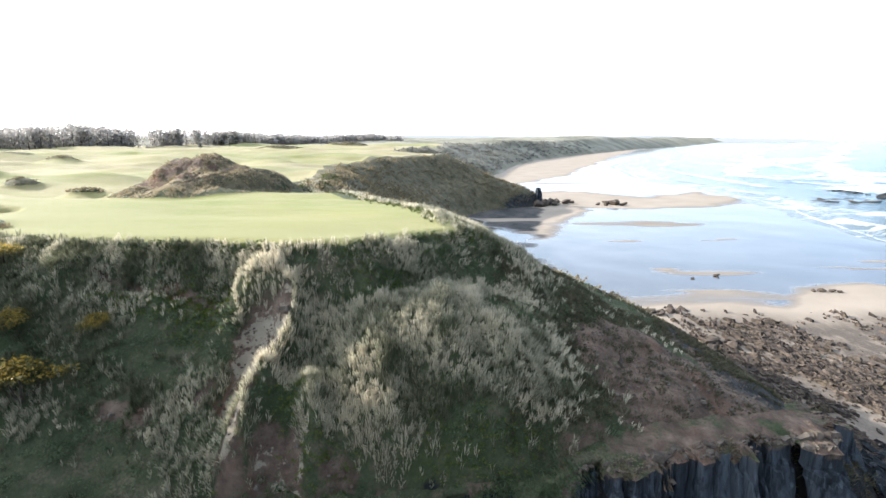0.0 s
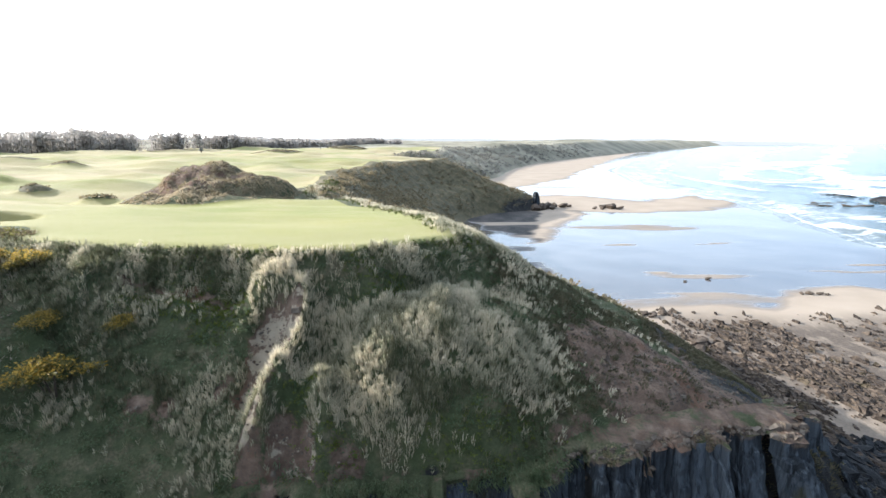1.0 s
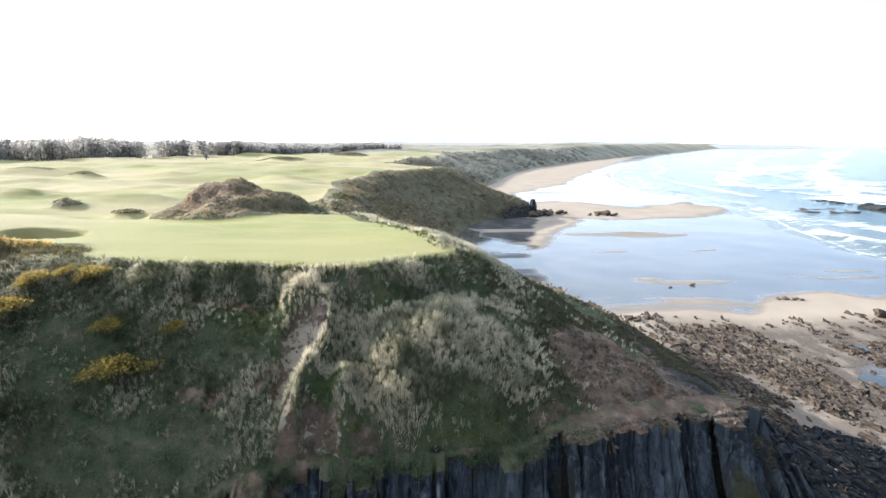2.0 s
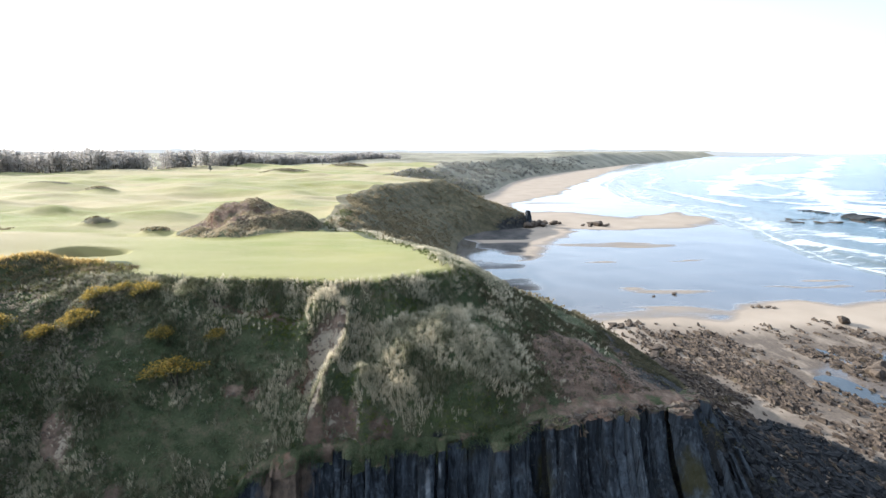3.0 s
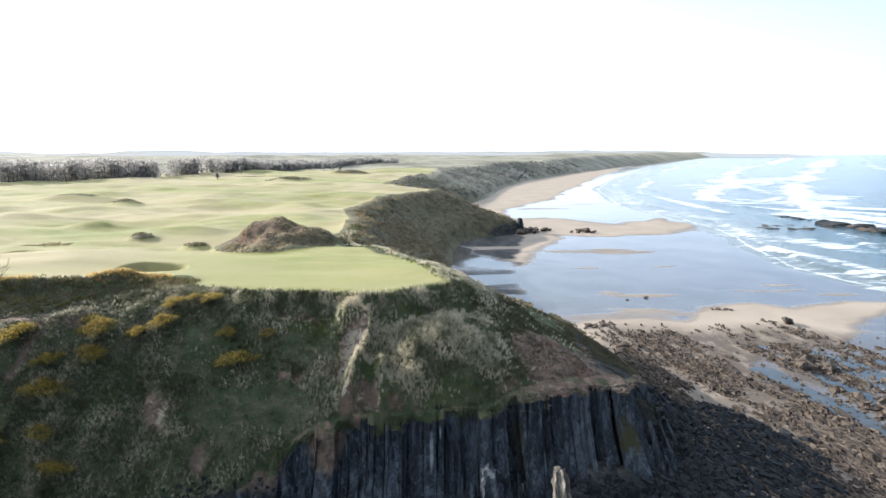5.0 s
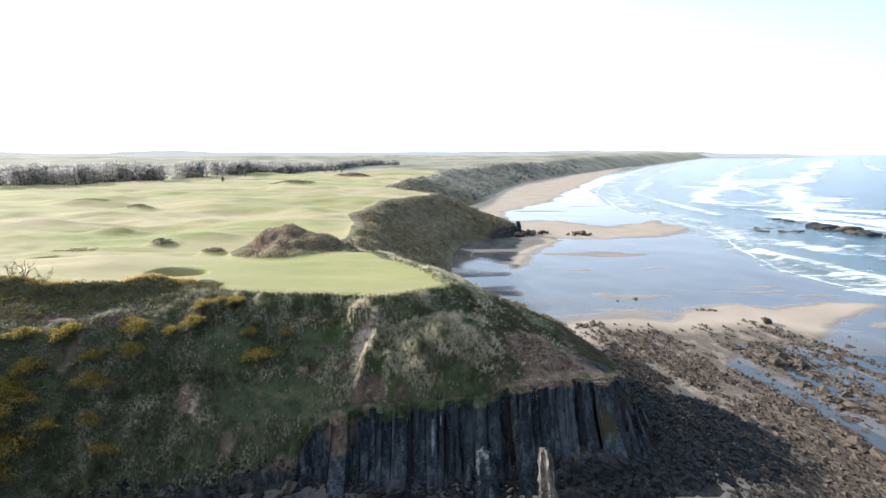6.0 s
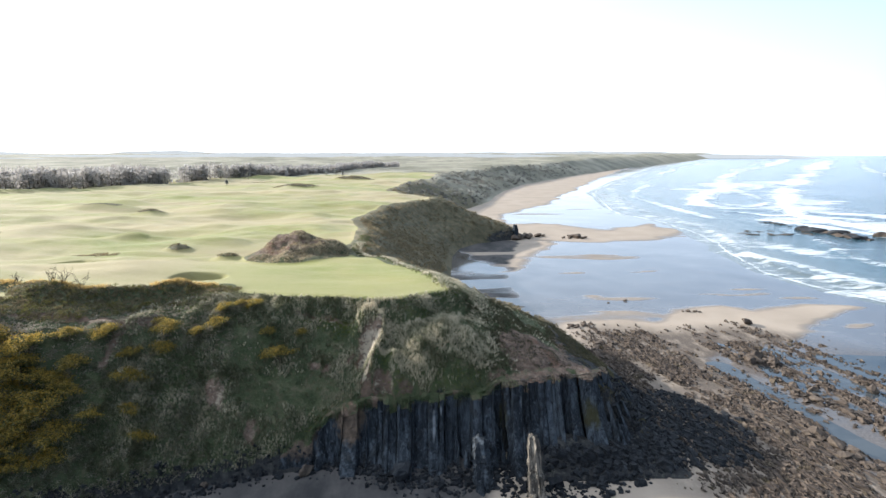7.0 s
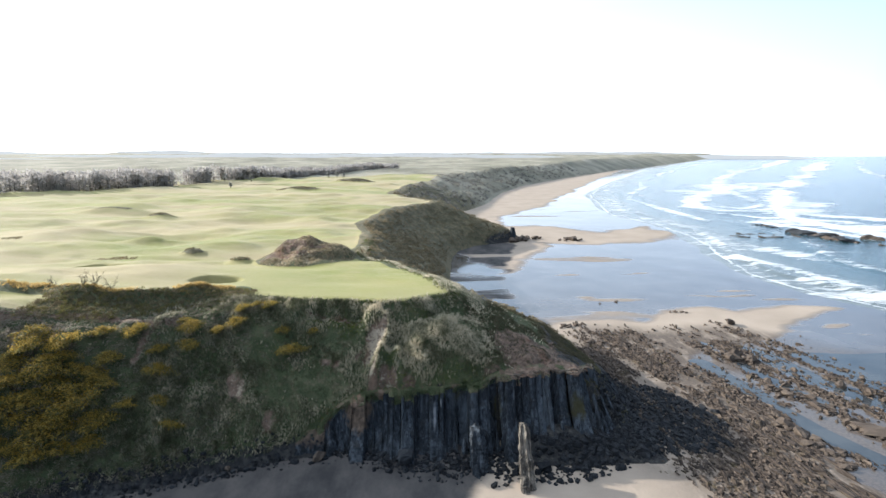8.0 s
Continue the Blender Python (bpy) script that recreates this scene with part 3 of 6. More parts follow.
def ground_z(x, y):
    """Height of the finished land mesh at places, by its own cells."""
    x, y = np.asarray(x, float), np.asarray(y, float)
    j = np.clip(np.searchsorted(LAND_X, x) - 1, 0, len(LAND_X) - 2)
    i = np.clip(np.searchsorted(LAND_Y, y) - 1, 0, len(LAND_Y) - 2)
    u = np.clip((x - LAND_X[j]) / (LAND_X[j + 1] - LAND_X[j]), 0, 1)
    v = np.clip((y - LAND_Y[i]) / (LAND_Y[i + 1] - LAND_Y[i]), 0, 1)
    return (GZ[i, j] * (1 - u) + GZ[i, j + 1] * u) * (1 - v) + (GZ[i + 1, j] * (1 - u) + GZ[i + 1, j + 1] * u) * v


def soil_mask(x, y):
    s = 1.0 * np.clip(1.6 * spot(x, y, 17, 38, 11, 8, 10), 0, 0.85)
    s = np.maximum(s, 1.0 * spot(x, y, 11.6, 38.5, 3.6, 4.5, 20))
    s = np.maximum(s, np.clip(2.0 * spot(x, y, 18.5, 36, 11, 7.5, 12), 0, 0.9))
    s = np.maximum(s, 1.05 * hollow(x, y))
    s = np.maximum(s, 0.9 * np.exp(-(along(x, y, APRON) / 1.5) ** 2))
    s = np.maximum(s, 0.7 * np.exp(-(along(x, y, [(-12.2, 33.0), (-11.8, 30.8), (-12.1, 29.2), (-13.2, 28.8)]) / 0.65) ** 2))
    s = np.maximum(s, 0.9 * np.exp(-(along(x, y, [(-14, 26), (-13, 22)]) / 2.2) ** 2))
    s = np.maximum(s, 0.75 * np.exp(-(along(x, y, [(-26, 39.4), (-20, 38.9), (-15.6, 38.0)]) / 0.75) ** 2))
    s = np.maximum(s, 0.8 * spot(x + 1.6 * fbm(x, y, 4, 3, 121), y, -36.0, 27.5, 3.2, 5.6, 20))
    s = np.maximum(s, 0.8 * np.exp(-(along(x, y + 1.2 * fbm(x, y, 6, 3, 117), [(-80, 27), (-63, 30.7), (-52, 32), (-47, 34)]) / 1.2) ** 2))
    s = np.maximum(s, 0.7 * np.exp(-(along(x, y, [(-51.6, 32.5), (-52.6, 25.5)]) / 0.9) ** 2))
    for cx, cy, r in ((-21.6, 32.2, 1.7), (-19.3, 31.9, 1.5), (-15.9, 32.5, 1.5), (-12.3, 27.9, 1.8), (9, 30, 2.6), (-30, 24, 2.0), (-6, 28, 2.0)):
        s = np.maximum(s, 0.8 * spot(x, y, cx, cy, r * 1.4, r * 1.1))
    lip = lip_z(x)
    s = np.maximum(s, 0.7 * np.exp(-((ground_z(x, y) - lip + 0.4) / 0.9) ** 2) * (y < 60) * (x > -22))
    m = np.clip(spot(x, y, -39, 81, 16, 10) * 1.6, 0, 1)
    return np.maximum(s, 0.62 * m)


def land_masks(x, y, z):
    zb = base_height(x, y)
    turf = step(22.0, 22.35, zb)
    rim = along(x, y, BANK)
    turf = turf * step(1.8, 3.6, rim) * np.where((y < np.interp(x, [p[0] for p in BANK], [p[1] for p in BANK])) & (x > -73) & (x < -40), 0, 1)
    m = np.clip(spot(x, y, -36.6, 84, 15.5, 15, -12) * 1.5, 0, 1)
    turf = turf * (1 - step(0.12, 0.3, m))
    for cx, cy, rx, ry in ((-70, 90, 4, 2.2), (-53.5, 81.5, 3, 2), (-120, 172, 8, 3), (-100, 330, 20, 6), (-70, 420, 22, 8), (-150, 190, 12, 3)):
        turf = turf * (1 - step(0.1, 0.4, spot(x, y, cx, cy, rx, ry)))
    side = (x - rim_x(y))
    turf = turf * (1 - step(-4.5, -1.5, side) * step(60, 74, y))
    turf = turf * (1 - step(560, 640, y + np.maximum(0, -x - 60) * 0.8) * 0.8)
    lip = lip_z(x)
    rock = step(lip - 0.3, lip - 1.6, z + 1.5 * fbm(x, y, 4, 3, 63)) * (1 - step(60, 75, y))
    rock = np.maximum(rock, step(3.2, 1.2, z) * (1 - step(40, 52, y)))
    rock = np.maximum(rock, step(7, 3, zb) * step(225, 232, y) * (1 - step(262, 275, y)) * step(20, 32, x))
    scrub = step(75, 95, y) * (1 - turf)
    scrub = np.maximum(scrub, np.clip(m * 1.3, 0, 1))
    # bare sand of the scars, paled as if the sun caught it
    lit_sand = np.maximum(0.62 * hollow(x, y) * (y > 31) + 0.4 * hollow(x, y) * (y <= 31), 0.5 * spot(x + 1.6 * fbm(x, y, 4, 3, 121), y, -35.2, 26.6, 2.4, 4.6, 20))
    lit_sand = np.maximum(lit_sand, 0.6 * np.exp(-(along(x, y, [(-12.2, 33.0), (-11.8, 30.8), (-12.1, 29.2), (-13.2, 28.6)]) / 0.5) ** 2))
    # bright line painted for the second sunlit edge
    lit_sand = np.maximum(lit_sand, 0.55 * np.exp(-(along(x, y, [(-8.0, 29.4), (-8.4, 27.9)]) / 0.4) ** 2))
    # far slopes take the dune colour too, for the haze it carries
    dune = np.maximum(step(480, 620, y + np.maximum(0, -x - 60) * 0.8) * (zb > 21.5), 0.85 * step(330, 520, y))
    links = 1 - np.clip(spot(x, y, -10, 60, 55, 42) * 2.2, 0, 1)
    turf = turf * (1 - step(520, 620, y + np.maximum(0, -x - 60) * 0.8))
    return dict(dune=dune, links=links, turf=turf, rock=rock, scrub=scrub, soil=soil_mask(x, y) * (1 - turf), sunlit_sand=lit_sand)


land = new("headland", sheet("headland", GX, GY, GZ, M_LAND, land_masks(GX, GY, GZ), GZ > -0.6))
tagged(land, "grassy coastal headland with mown links turf above brown sea cliffs", "headland", kind="structure")

# ---- beach and sea ----
SHORE_Y = (-300, 20, 70, 107, 121, 135, 157, 201, 225, 266, 318, 370, 470, 568, 787, 1436, 3249, 4900)
SHORE_X = (190, 168, 155, 147, 140.5, 133.5, 129, 137, 144.5, 152, 152, 142, 160, 178, 274, 592, 1652, 2700)


def shore_x(y):
    return np.interp(y, SHORE_Y, SHORE_X)


SPIT = [(25.5, 158), (41, 188), (57, 216), (62, 235), (85, 230), (119, 235), (152, 273), (136, 298), (102, 275), (88, 291), (68, 304), (50, 300), (49, 352), (98, 438), (150, 568), (238, 787), (520, 1436), (1400, 3249), (1000, 3249), (400, 1436), (20, 500), (-20, 300), (0, 240)]
NEAR_SAND = [(-80, -60), (-80, 40), (20, 70), (28, 92), (49, 98), (63, 92.5), (67, 99), (72, 106), (88, 108.5), (95, 103.5), (118, 111.5), (133, 108), (109, 93), (94, 81), (78, 76), (62, 66), (62, 52), (63, 40), (64, 28), (66, 14), (70, -60)]
BARS = ((57, 156, 12, 3.0, 0), (61, 118, 17, 4.0, 0), (52, 122, 6, 2.4, 0), (100, 124, 18, 2.6, 0), (120, 118, 14, 2, 0), (160, 440, 18, 50, -10), (118, 89, 9, 2.0, 20), (84, 160, 9, 2, 0), (108, 131, 10, 1.8, 0))


CHANNEL = [(63, 62), (64.5, 53), (66.6, 45), (67.3, 38), (68.8, 31), (71.5, 23), (76, 11), (86, -14)]


def wet_mask(x, y):
    x0, y0 = x, y
    g = np.where(y > 130, 7.0, 3.5)
    x, y = x + g * fbm(x, y * 1.6, 24, 4, 163), y + 0.7 * g * fbm(x, y * 1.6, 20, 4, 165)
    edge = along(x, y, SPIT + SPIT[:1])
    d = np.where(inside(x, y, SPIT), edge, -edge)
    e2 = along(x, y, NEAR_SAND + NEAR_SAND[:1])
    d = np.maximum(d, np.where(inside(x, y, NEAR_SAND), e2, -e2))
    dry = 0.5 + d / np.where(y > 130, 16.0, 9.0)
    for b in BARS:
        dry = np.maximum(dry, 0.15 + 0.42 * np.clip(spot(x, y, *b) * 1.6, 0, 1) * (spot(x, y, *b) > 0))
    # low ripples that stand out of the water film
    dry = np.maximum(dry, 0.52 * step(0.38, 0.75, fbm(x0 * 0.3, y0 * 1.4, 22, 4, 167)) * (x0 < shore_x(y0) - 8))
    # drained ribs of damp sand below the second cliff
    dry = np.maximum(dry, 0.52 * step(-0.1, 0.25, fbm(x0 * 0.3, y0 * 1.6, 14, 3, 169)) * step(33, 24, x0) * step(80, 90, y0) * step(175, 150, y0))
    # channel between the ledges
    ch = along(x, y, CHANNEL)
    dry = np.minimum(dry, np.maximum(0, (ch - 1.6 - 0.03 * (50 - y)) / 2.5))
    return np.clip(1 - dry, 0, 1)


def damp_shade_mask(x, y):
    """Damp tide-left sand under the cliff, darkened also for the cast shadow."""
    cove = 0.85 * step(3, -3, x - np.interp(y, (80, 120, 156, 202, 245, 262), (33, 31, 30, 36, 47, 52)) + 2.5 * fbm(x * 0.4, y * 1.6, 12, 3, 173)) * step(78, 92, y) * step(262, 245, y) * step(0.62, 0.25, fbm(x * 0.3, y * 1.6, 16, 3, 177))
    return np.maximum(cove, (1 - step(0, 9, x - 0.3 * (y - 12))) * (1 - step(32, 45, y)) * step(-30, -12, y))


BX = spaced((-2600, 250), (-200, 30), (-70, 1.8), (160, 1.8), (400, 9), (4000, 250))
BY = spaced((-900, 120), (-70, 3), (-10, 1.5), (130, 1.5), (340, 3.5), (900, 16), (4900, 200))
SX, SY = np.meshgrid(BX, BY)


def pool_mask(x, y):
    """Hollows beyond the channel that hold the tide."""
    u = x + 0.227 * (y - 50) + 2.5 * fbm(x, y * 0.5, 9, 3, 187)
    far_side = step(80, 85, u) * (1 - 0.8 * np.exp(-((u - 91) / 1.8) ** 2))
    near_side = np.exp(-((u - 76.5) / 2.2) ** 2) * step(-0.1, 0.3, fbm(x, y, 11, 2, 189))
    return np.maximum(far_side, near_side) * step(82, 66, y + 0.25 * (x - 90) + 9 * fbm(x * 0.6, y, 18, 3, 191)) * step(-40, -10, y)


def beach_height(x, y):
    z = 0.10 * fbm(x, y, 30, 4, 61) - 0.03
    z = z - np.clip((x - shore_x(y) + 4) * 0.03, 0, 6)
    ch = along(x, y, CHANNEL)
    return z - 0.3 * np.exp(-(ch / 3.0) ** 2) - 0.32 * pool_mask(x, y)


STRIKE = math.atan2(-30, 34)


def platform_mask(x, y):
    """Where ledges of rock break through the sand."""
    poly = [(27, 72), (40, 92), (62, 88), (84, 92), (104, 78), (112, 62), (110, 30), (92, 2), (60, -8), (36, 6), (30, 20), (36, 40)]
    e = along(x, y, poly + poly[:1])
    return np.clip(np.where(inside(x, y, poly), e, -e) / 9.0 + 0.25, 0, 1)


ground = new("ground", sheet("ground", SX, SY, beach_height(SX, SY), M_SAND, dict(wet=wet_mask(SX, SY), damp_shade=damp_shade_mask(SX, SY), platform=platform_mask(SX, SY) * (0.7 + 0.3 * step(42, 58, SX + 0.227 * (SY - 50))))))
tagged(ground, "pale tidal beach with wet mirror-like sand and dry bars", "beach", kind="structure")

# the sea, laid out by distance from the shore line
SEA_S = spaced((-6, 1.0), (40, 1.5), (140, 3), (500, 12), (3300, 160))
SEA_Y = spaced((-900, 100), (-40, 4), (80, 3), (360, 3), (1000, 12), (4900, 160))
QS, QY = np.meshgrid(SEA_S, SEA_Y)
QX = shore_x(QY) + QS
WAVES = ((0.5, 0.9, 0.7, 3.5), (17, 5.0, 0.4, 9), (46, 7, 0.36, 18))
# lines of breakers: course, breadth, whiteness
BREAKERS = [([(238, 402), (290, 385), (330, 345), (350, 300), (365, 250)], 13, 0.8), ([(143, 192), (152.7, 165), (155, 144), (161, 125), (172, 96), (190, 60)], 4.5, 0.95), ([(420, 420), (520, 470), (700, 620)], 7, 0.5)]
BREAKERS += [
    ([(1886, 2867), (1039, 1645), (734, 1252), (464, 837), (399, 674), (315, 560), (248, 477), (243, 413)], 11, 0.9),
    ([(1919, 2603), (906, 1253), (560, 783), (459, 655), (336, 466), (281, 355), (258, 291), (262, 262), (275, 240)], 14, 0.92),
    ([(264, 447), (276, 412), (343, 466), (386, 456)], 8, 0.75), ([(236, 372), (246, 343), (273, 343), (300, 320)], 9, 0.85),
    ([(226, 318), (236, 290), (240, 265), (247, 250), (262, 236)], 8, 0.9), ([(345, 560), (400, 590), (450, 650)], 8, 0.6), ([(390, 620), (450, 680), (520, 760)], 9, 0.6)]
for k, off in enumerate((34, 120, 300)):
    ys = np.arange(330 + 35 * (k % 3), 2900, 90 + 20 * k)
    BREAKERS.append(([(float(shore_x(v) + off * (1 + v / 1500) + 9 * math.sin(v / 47 + 2 * k)), float(v)) for v in ys], 5.5 + 0.9 * (k % 4), 0.62))
foam = (0.44 + 0.14 * step(90, 110, QY) * step(260, 220, QY)) * np.clip(1 - np.abs(QS - 12) / 32, 0, 1) * step(-0.7, 0.5, fbm(QX, QY, 40, 3, 79))
swell = np.zeros_like(QS)
for k, (off, wide, amount, wander) in enumerate(WAVES):
    c = off * (1 + 0.0002 * np.maximum(0, QY)) + wander * fbm(QY, QY * 0 + 7 * k, 95, 5, 80 + k)
    d = QS - c
    patch = step(-0.45, 0.25, fbm(QY + 31 * k, QS * 0.3, 120, 2, 95 + k)) if k else 1.0
    lead = np.where(d < 0, np.exp(-(d / (wide * 0.3)) ** 2), np.exp(-(d / (wide * 1.9)) ** 2))
    foam = np.maximum(foam, amount * lead * patch)
    if k:
        swell = swell + 0.7 * np.exp(-((d - wide * 0.3) / (wide * 0.6)) ** 2) * patch
for course, wide, amount in BREAKERS:
    wob = 1 + 0.5 * fbm(QX, QY, 60, 3, 93)
    d = along(QX + 14 * fbm(QX, QY, 70, 3, 91) * (wide > 6), QY, course) / (wide * wob * (1 + 0.0012 * np.maximum(0, QY - 300)))
    foam = np.maximum(foam, amount * np.exp(-d ** 2) * (0.62 + 0.38 * step(-0.4, 0.3, fbm(QX, QY, 130, 3, 97 + int(wide * 10)))))
    swell = swell + 0.5 * np.exp(-d ** 2)
for cx, cy, rx, ry in ((300, 400, 80, 60), (258, 320, 45, 60), (350, 455, 80, 45), (420, 710, 130, 90), (330, 600, 70, 90), (285, 290, 40, 35), (520, 760, 120, 80), (168, 205, 26, 40)):  # broken white water
    foam = np.maximum(foam, 0.62 * step(0, 0.8, spot(QX + 20 * fbm(QX, QY, 50, 3, 98), QY, cx, cy, rx, ry, 50)))
foam = foam * step(-6, -1, QS + 2.5)
sea_z = 0.02 + 0.012 * np.clip(QS, -6, 3) + swell * step(0, 12, QS) + 0.25 * step(15, 80, QS) * fbm(QX, QY * 0.5, 34, 3, 71)
water = new("water", sheet("water", QX, QY, sea_z, M_WATER, dict(foam=foam, depth=np.clip(QS / 220, 0, 1))))
tagged(water, "blue grey sea with white breakers running up the beach", "sea", kind="structure")

# still water standing in the channel and the hollows of the platform
PX, PY = np.meshgrid(np.arange(58, 134, 1.5), np.arange(-40, 84, 1.5))
pools = new("water", sheet("tide_pool", PX, PY, np.full(PX.shape, -0.17), M_POOL, {}, beach_height(PX, PY) < -0.1))
tagged(pools, "still blue water in the tidal channel and pools", "tide pools", kind="structure")

# ---- builders for plants and stones ----
RNG = np.random.default_rng(7)


def part(name, me, parent=None, label=""):
    ob = new(name, me)
    if parent:
        ob.parent = parent
    if label:
        ob["label"] = label
    return ob


def scatter(n, x0, x1, y0, y1, chance, rng=RNG):
    """Up to n random places in a rectangle, kept by a chance for each place."""
    x, y = rng.uniform(x0, x1, n), rng.uniform(y0, y1, n)
    ok = rng.random(n) < np.clip(chance(x, y), 0, 1)
    return x[ok], y[ok]


def land_normal(x, y, d=0.6):
    a = np.stack([-(ground_z(x + d, y) - ground_z(x - d, y)), -(ground_z(x, y + d) - ground_z(x, y - d)), np.full(np.shape(x), 2 * d)], -1)
    return a / np.linalg.norm(a, axis=-1, keepdims=True)


def tufts(name, x, y, blades, length, width, spread, material, lean=(0.12, -0.12), rng=RNG, stiff=1.0, spray=0.4, fine=False, short=1.0, droops=1.0, mop=0.0, dark=0.0, bright=0.0, z=None):
    """Tussocks of tapering, bowed blades, standing on the land, as one mesh."""
    n = len(x)
    z = (ground_z(x, y) if z is None else z) - 0.06
    nor = land_normal(x, y)
    size = rng.uniform(0.65, 1.25, n) * length * np.interp(x, (-22, -12), (short, 1.0))
    tone = np.clip(0.56 + bright + 0.3 * fbm(x, y, 11, 3, 131) + 0.5 * fbm(x, y, 1.7, 2, 133) + rng.normal(0, 0.17, n) - 0.22 * step(-15, -24, x), 0, 1)
    rep = np.repeat(np.arange(n), blades)
    m = len(rep)
    a = rng.uniform(0, 2 * np.pi, m)
    r = np.sqrt(rng.random(m)) * spread * size[rep]
    out = np.stack([np.cos(a), np.sin(a), np.zeros(m)], -1)
    base = np.stack([x[rep], y[rep], z[rep]], -1) + out * r[:, None]
    base[:, 2] -= (nor[rep, 0] * out[:, 0] + nor[rep, 1] * out[:, 1]) / np.maximum(nor[rep, 2], 0.4) * r
    up = (0.25 if mop else 0.55) * nor[rep] + np.array([lean[0], lean[1], 0.75 * stiff]) + out * (0.1 + spray * rng.random(m))[:, None] + rng.normal(0, 0.07 if mop else 0.12, (m, 3))
    up[:, :2] += rng.normal(0, mop, (n, 2))[rep] if mop else 0
    up /= np.linalg.norm(up, axis=1, keepdims=True)
    ln = size[rep] * rng.uniform(0.55, 1.1, m)
    side = np.cross(up, rng.normal(0, 1, (m, 3)))
    side /= np.linalg.norm(side, axis=1, keepdims=True)
    w = (width * rng.uniform(0.6, 1.3, m))[:, None] * side
    mid = base + up * (ln * 0.55)[:, None]
    droop = out * (ln * rng.uniform(0.05, 0.3, m) * (0.4 if mop else 1.0))[:, None]
    droop += nor[rep] * np.array([1, 1, 0]) * (ln * 0.5 * (droops - 1))[:, None]
    droop[:, 2] -= ln * rng.uniform(0.0, 0.22, m) * droops
    tip = base + up * ln[:, None] + droop
    if fine:
        v = np.stack([base, mid - w, mid + w, tip], 1).reshape(-1, 3)
        c, tri = 4, np.array([[0, 2, 1], [1, 2, 3]])
    else:
        v = np.stack([base - w * 0.6, base + w * 0.6, mid - w, mid + w, tip], 1).reshape(-1, 3)
        c, tri = 5, np.array([[0, 1, 2], [1, 3, 2], [2, 3, 4]])
    f = (np.arange(m)[:, None, None] * c + tri[None]).reshape(-1, 3)
    heights = np.array([-1, 0, 0, 0.3]) if fine else np.array([-1, -1, 0, 0, 0.3])  # darker at the base, paler at the tips
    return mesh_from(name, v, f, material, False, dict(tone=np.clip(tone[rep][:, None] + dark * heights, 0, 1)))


def clumps(name, x, y, z, radius, height, leaves, leaf, material, rng=RNG, tone=None, rough=0.35):
    """Leafy clumps: small bent leaves in uneven domes, as one mesh."""
    n = len(x)
    rep = np.repeat(np.arange(n), leaves)
    m = len(rep)
    size = rng.uniform(0.6, 1.3, n)
    a = rng.uniform(0, 2 * np.pi, m)
    c = rng.random(m) ** 0.7
    rr = np.sqrt(1 - (c * 0.96) ** 2) * (1 + rough * rng.normal(0, 0.5, m))
    lob = 1 + 0.3 * np.sin(a * 3 + rep * 1.7) + 0.2 * np.sin(a * 5 + rep)
    fill = rng.uniform(0.7, 1.05, m)
    p = np.stack([np.cos(a) * rr * lob * radius * fill, np.sin(a) * rr * lob * radius * fill, c * height * fill * (1 + 0.2 * np.sin(rep * 2.3 + a * 2))], -1) * size[rep][:, None]
    if tone is None:
        tone = np.clip(0.5 + 0.4 * fbm(x, y, 14, 3, 151) + rng.normal(0, 0.2, n), 0, 1)
    base = np.stack([x, y, z], -1)[rep] + p
    d1 = rng.normal(0, 1, (m, 3)) + p / radius * 0.8
    d1 /= np.linalg.norm(d1, axis=1, keepdims=True)
    d2 = np.cross(d1, rng.normal(0, 1, (m, 3)))
    d2 /= np.linalg.norm(d2, axis=1, keepdims=True)
    s = (leaf * rng.uniform(0.6, 1.4, m))[:, None]
    v = np.stack([base - d1 * s, base + d2 * s * 0.55 + d1 * s * 0.1, base + d1 * s, base - d2 * s * 0.55 + d1 * s * 0.1], 1).reshape(-1, 3)
    f = np.arange(m)[:, None] * 4 + np.array([[0, 1, 2, 3]])
    return mesh_from(name, v, f, material, False, dict(tone=np.repeat(tone[rep], 4)))


def stone_shape(seed, level=2, block=0.55):
    """Places and faces of one angular stone about 1 m in radius."""
    bm = bmesh.new()
    bmesh.ops.create_icosphere(bm, subdivisions=level, radius=1)
    v = np.array([p.co[:] for p in bm.verts])
    f = np.array([[p.index for p in q.verts] for q in bm.faces])
    bm.free()
    r = np.random.default_rng(seed)
    for _ in range(11):  # planes of breakage
        d = r.normal(0, 1, 3)
        d /= np.linalg.norm(d)
        over = np.maximum(0, v @ d - r.uniform(0.32, 0.66))
        v = v - over[:, None] * d * 0.97
    box = np.sign(v) * np.minimum(np.abs(v) * 1.35, 0.8)
    v = v * (1 - block) + box * block
    return v * (1 + r.normal(0, 0.09, len(v)))[:, None] + r.normal(0, 0.05, v.shape), f


STONES = [stone_shape(200 + k, 2) for k in range(9)]


def slab_shape(seed):
    """A split block with eight shaken corners."""
    r = np.random.default_rng(seed)
    v = np.array([(x, y, z) for x in (-1, 1) for y in (-1, 1) for z in (-1, 1)], float) * 0.8
    v[[1, 3, 5, 7], :2] *= r.uniform(0.6, 0.95)
    v += r.normal(0, 0.17, v.shape)
    q = ((0, 1, 3, 2), (4, 6, 7, 5), (0, 4, 5, 1), (2, 3, 7, 6), (0, 2, 6, 4), (1, 5, 7, 3))
    return v, np.array([t for a, b, c, d in q for t in ((a, b, c), (a, c, d))])


CHIPS = [slab_shape(300 + k) for k in range(14)]


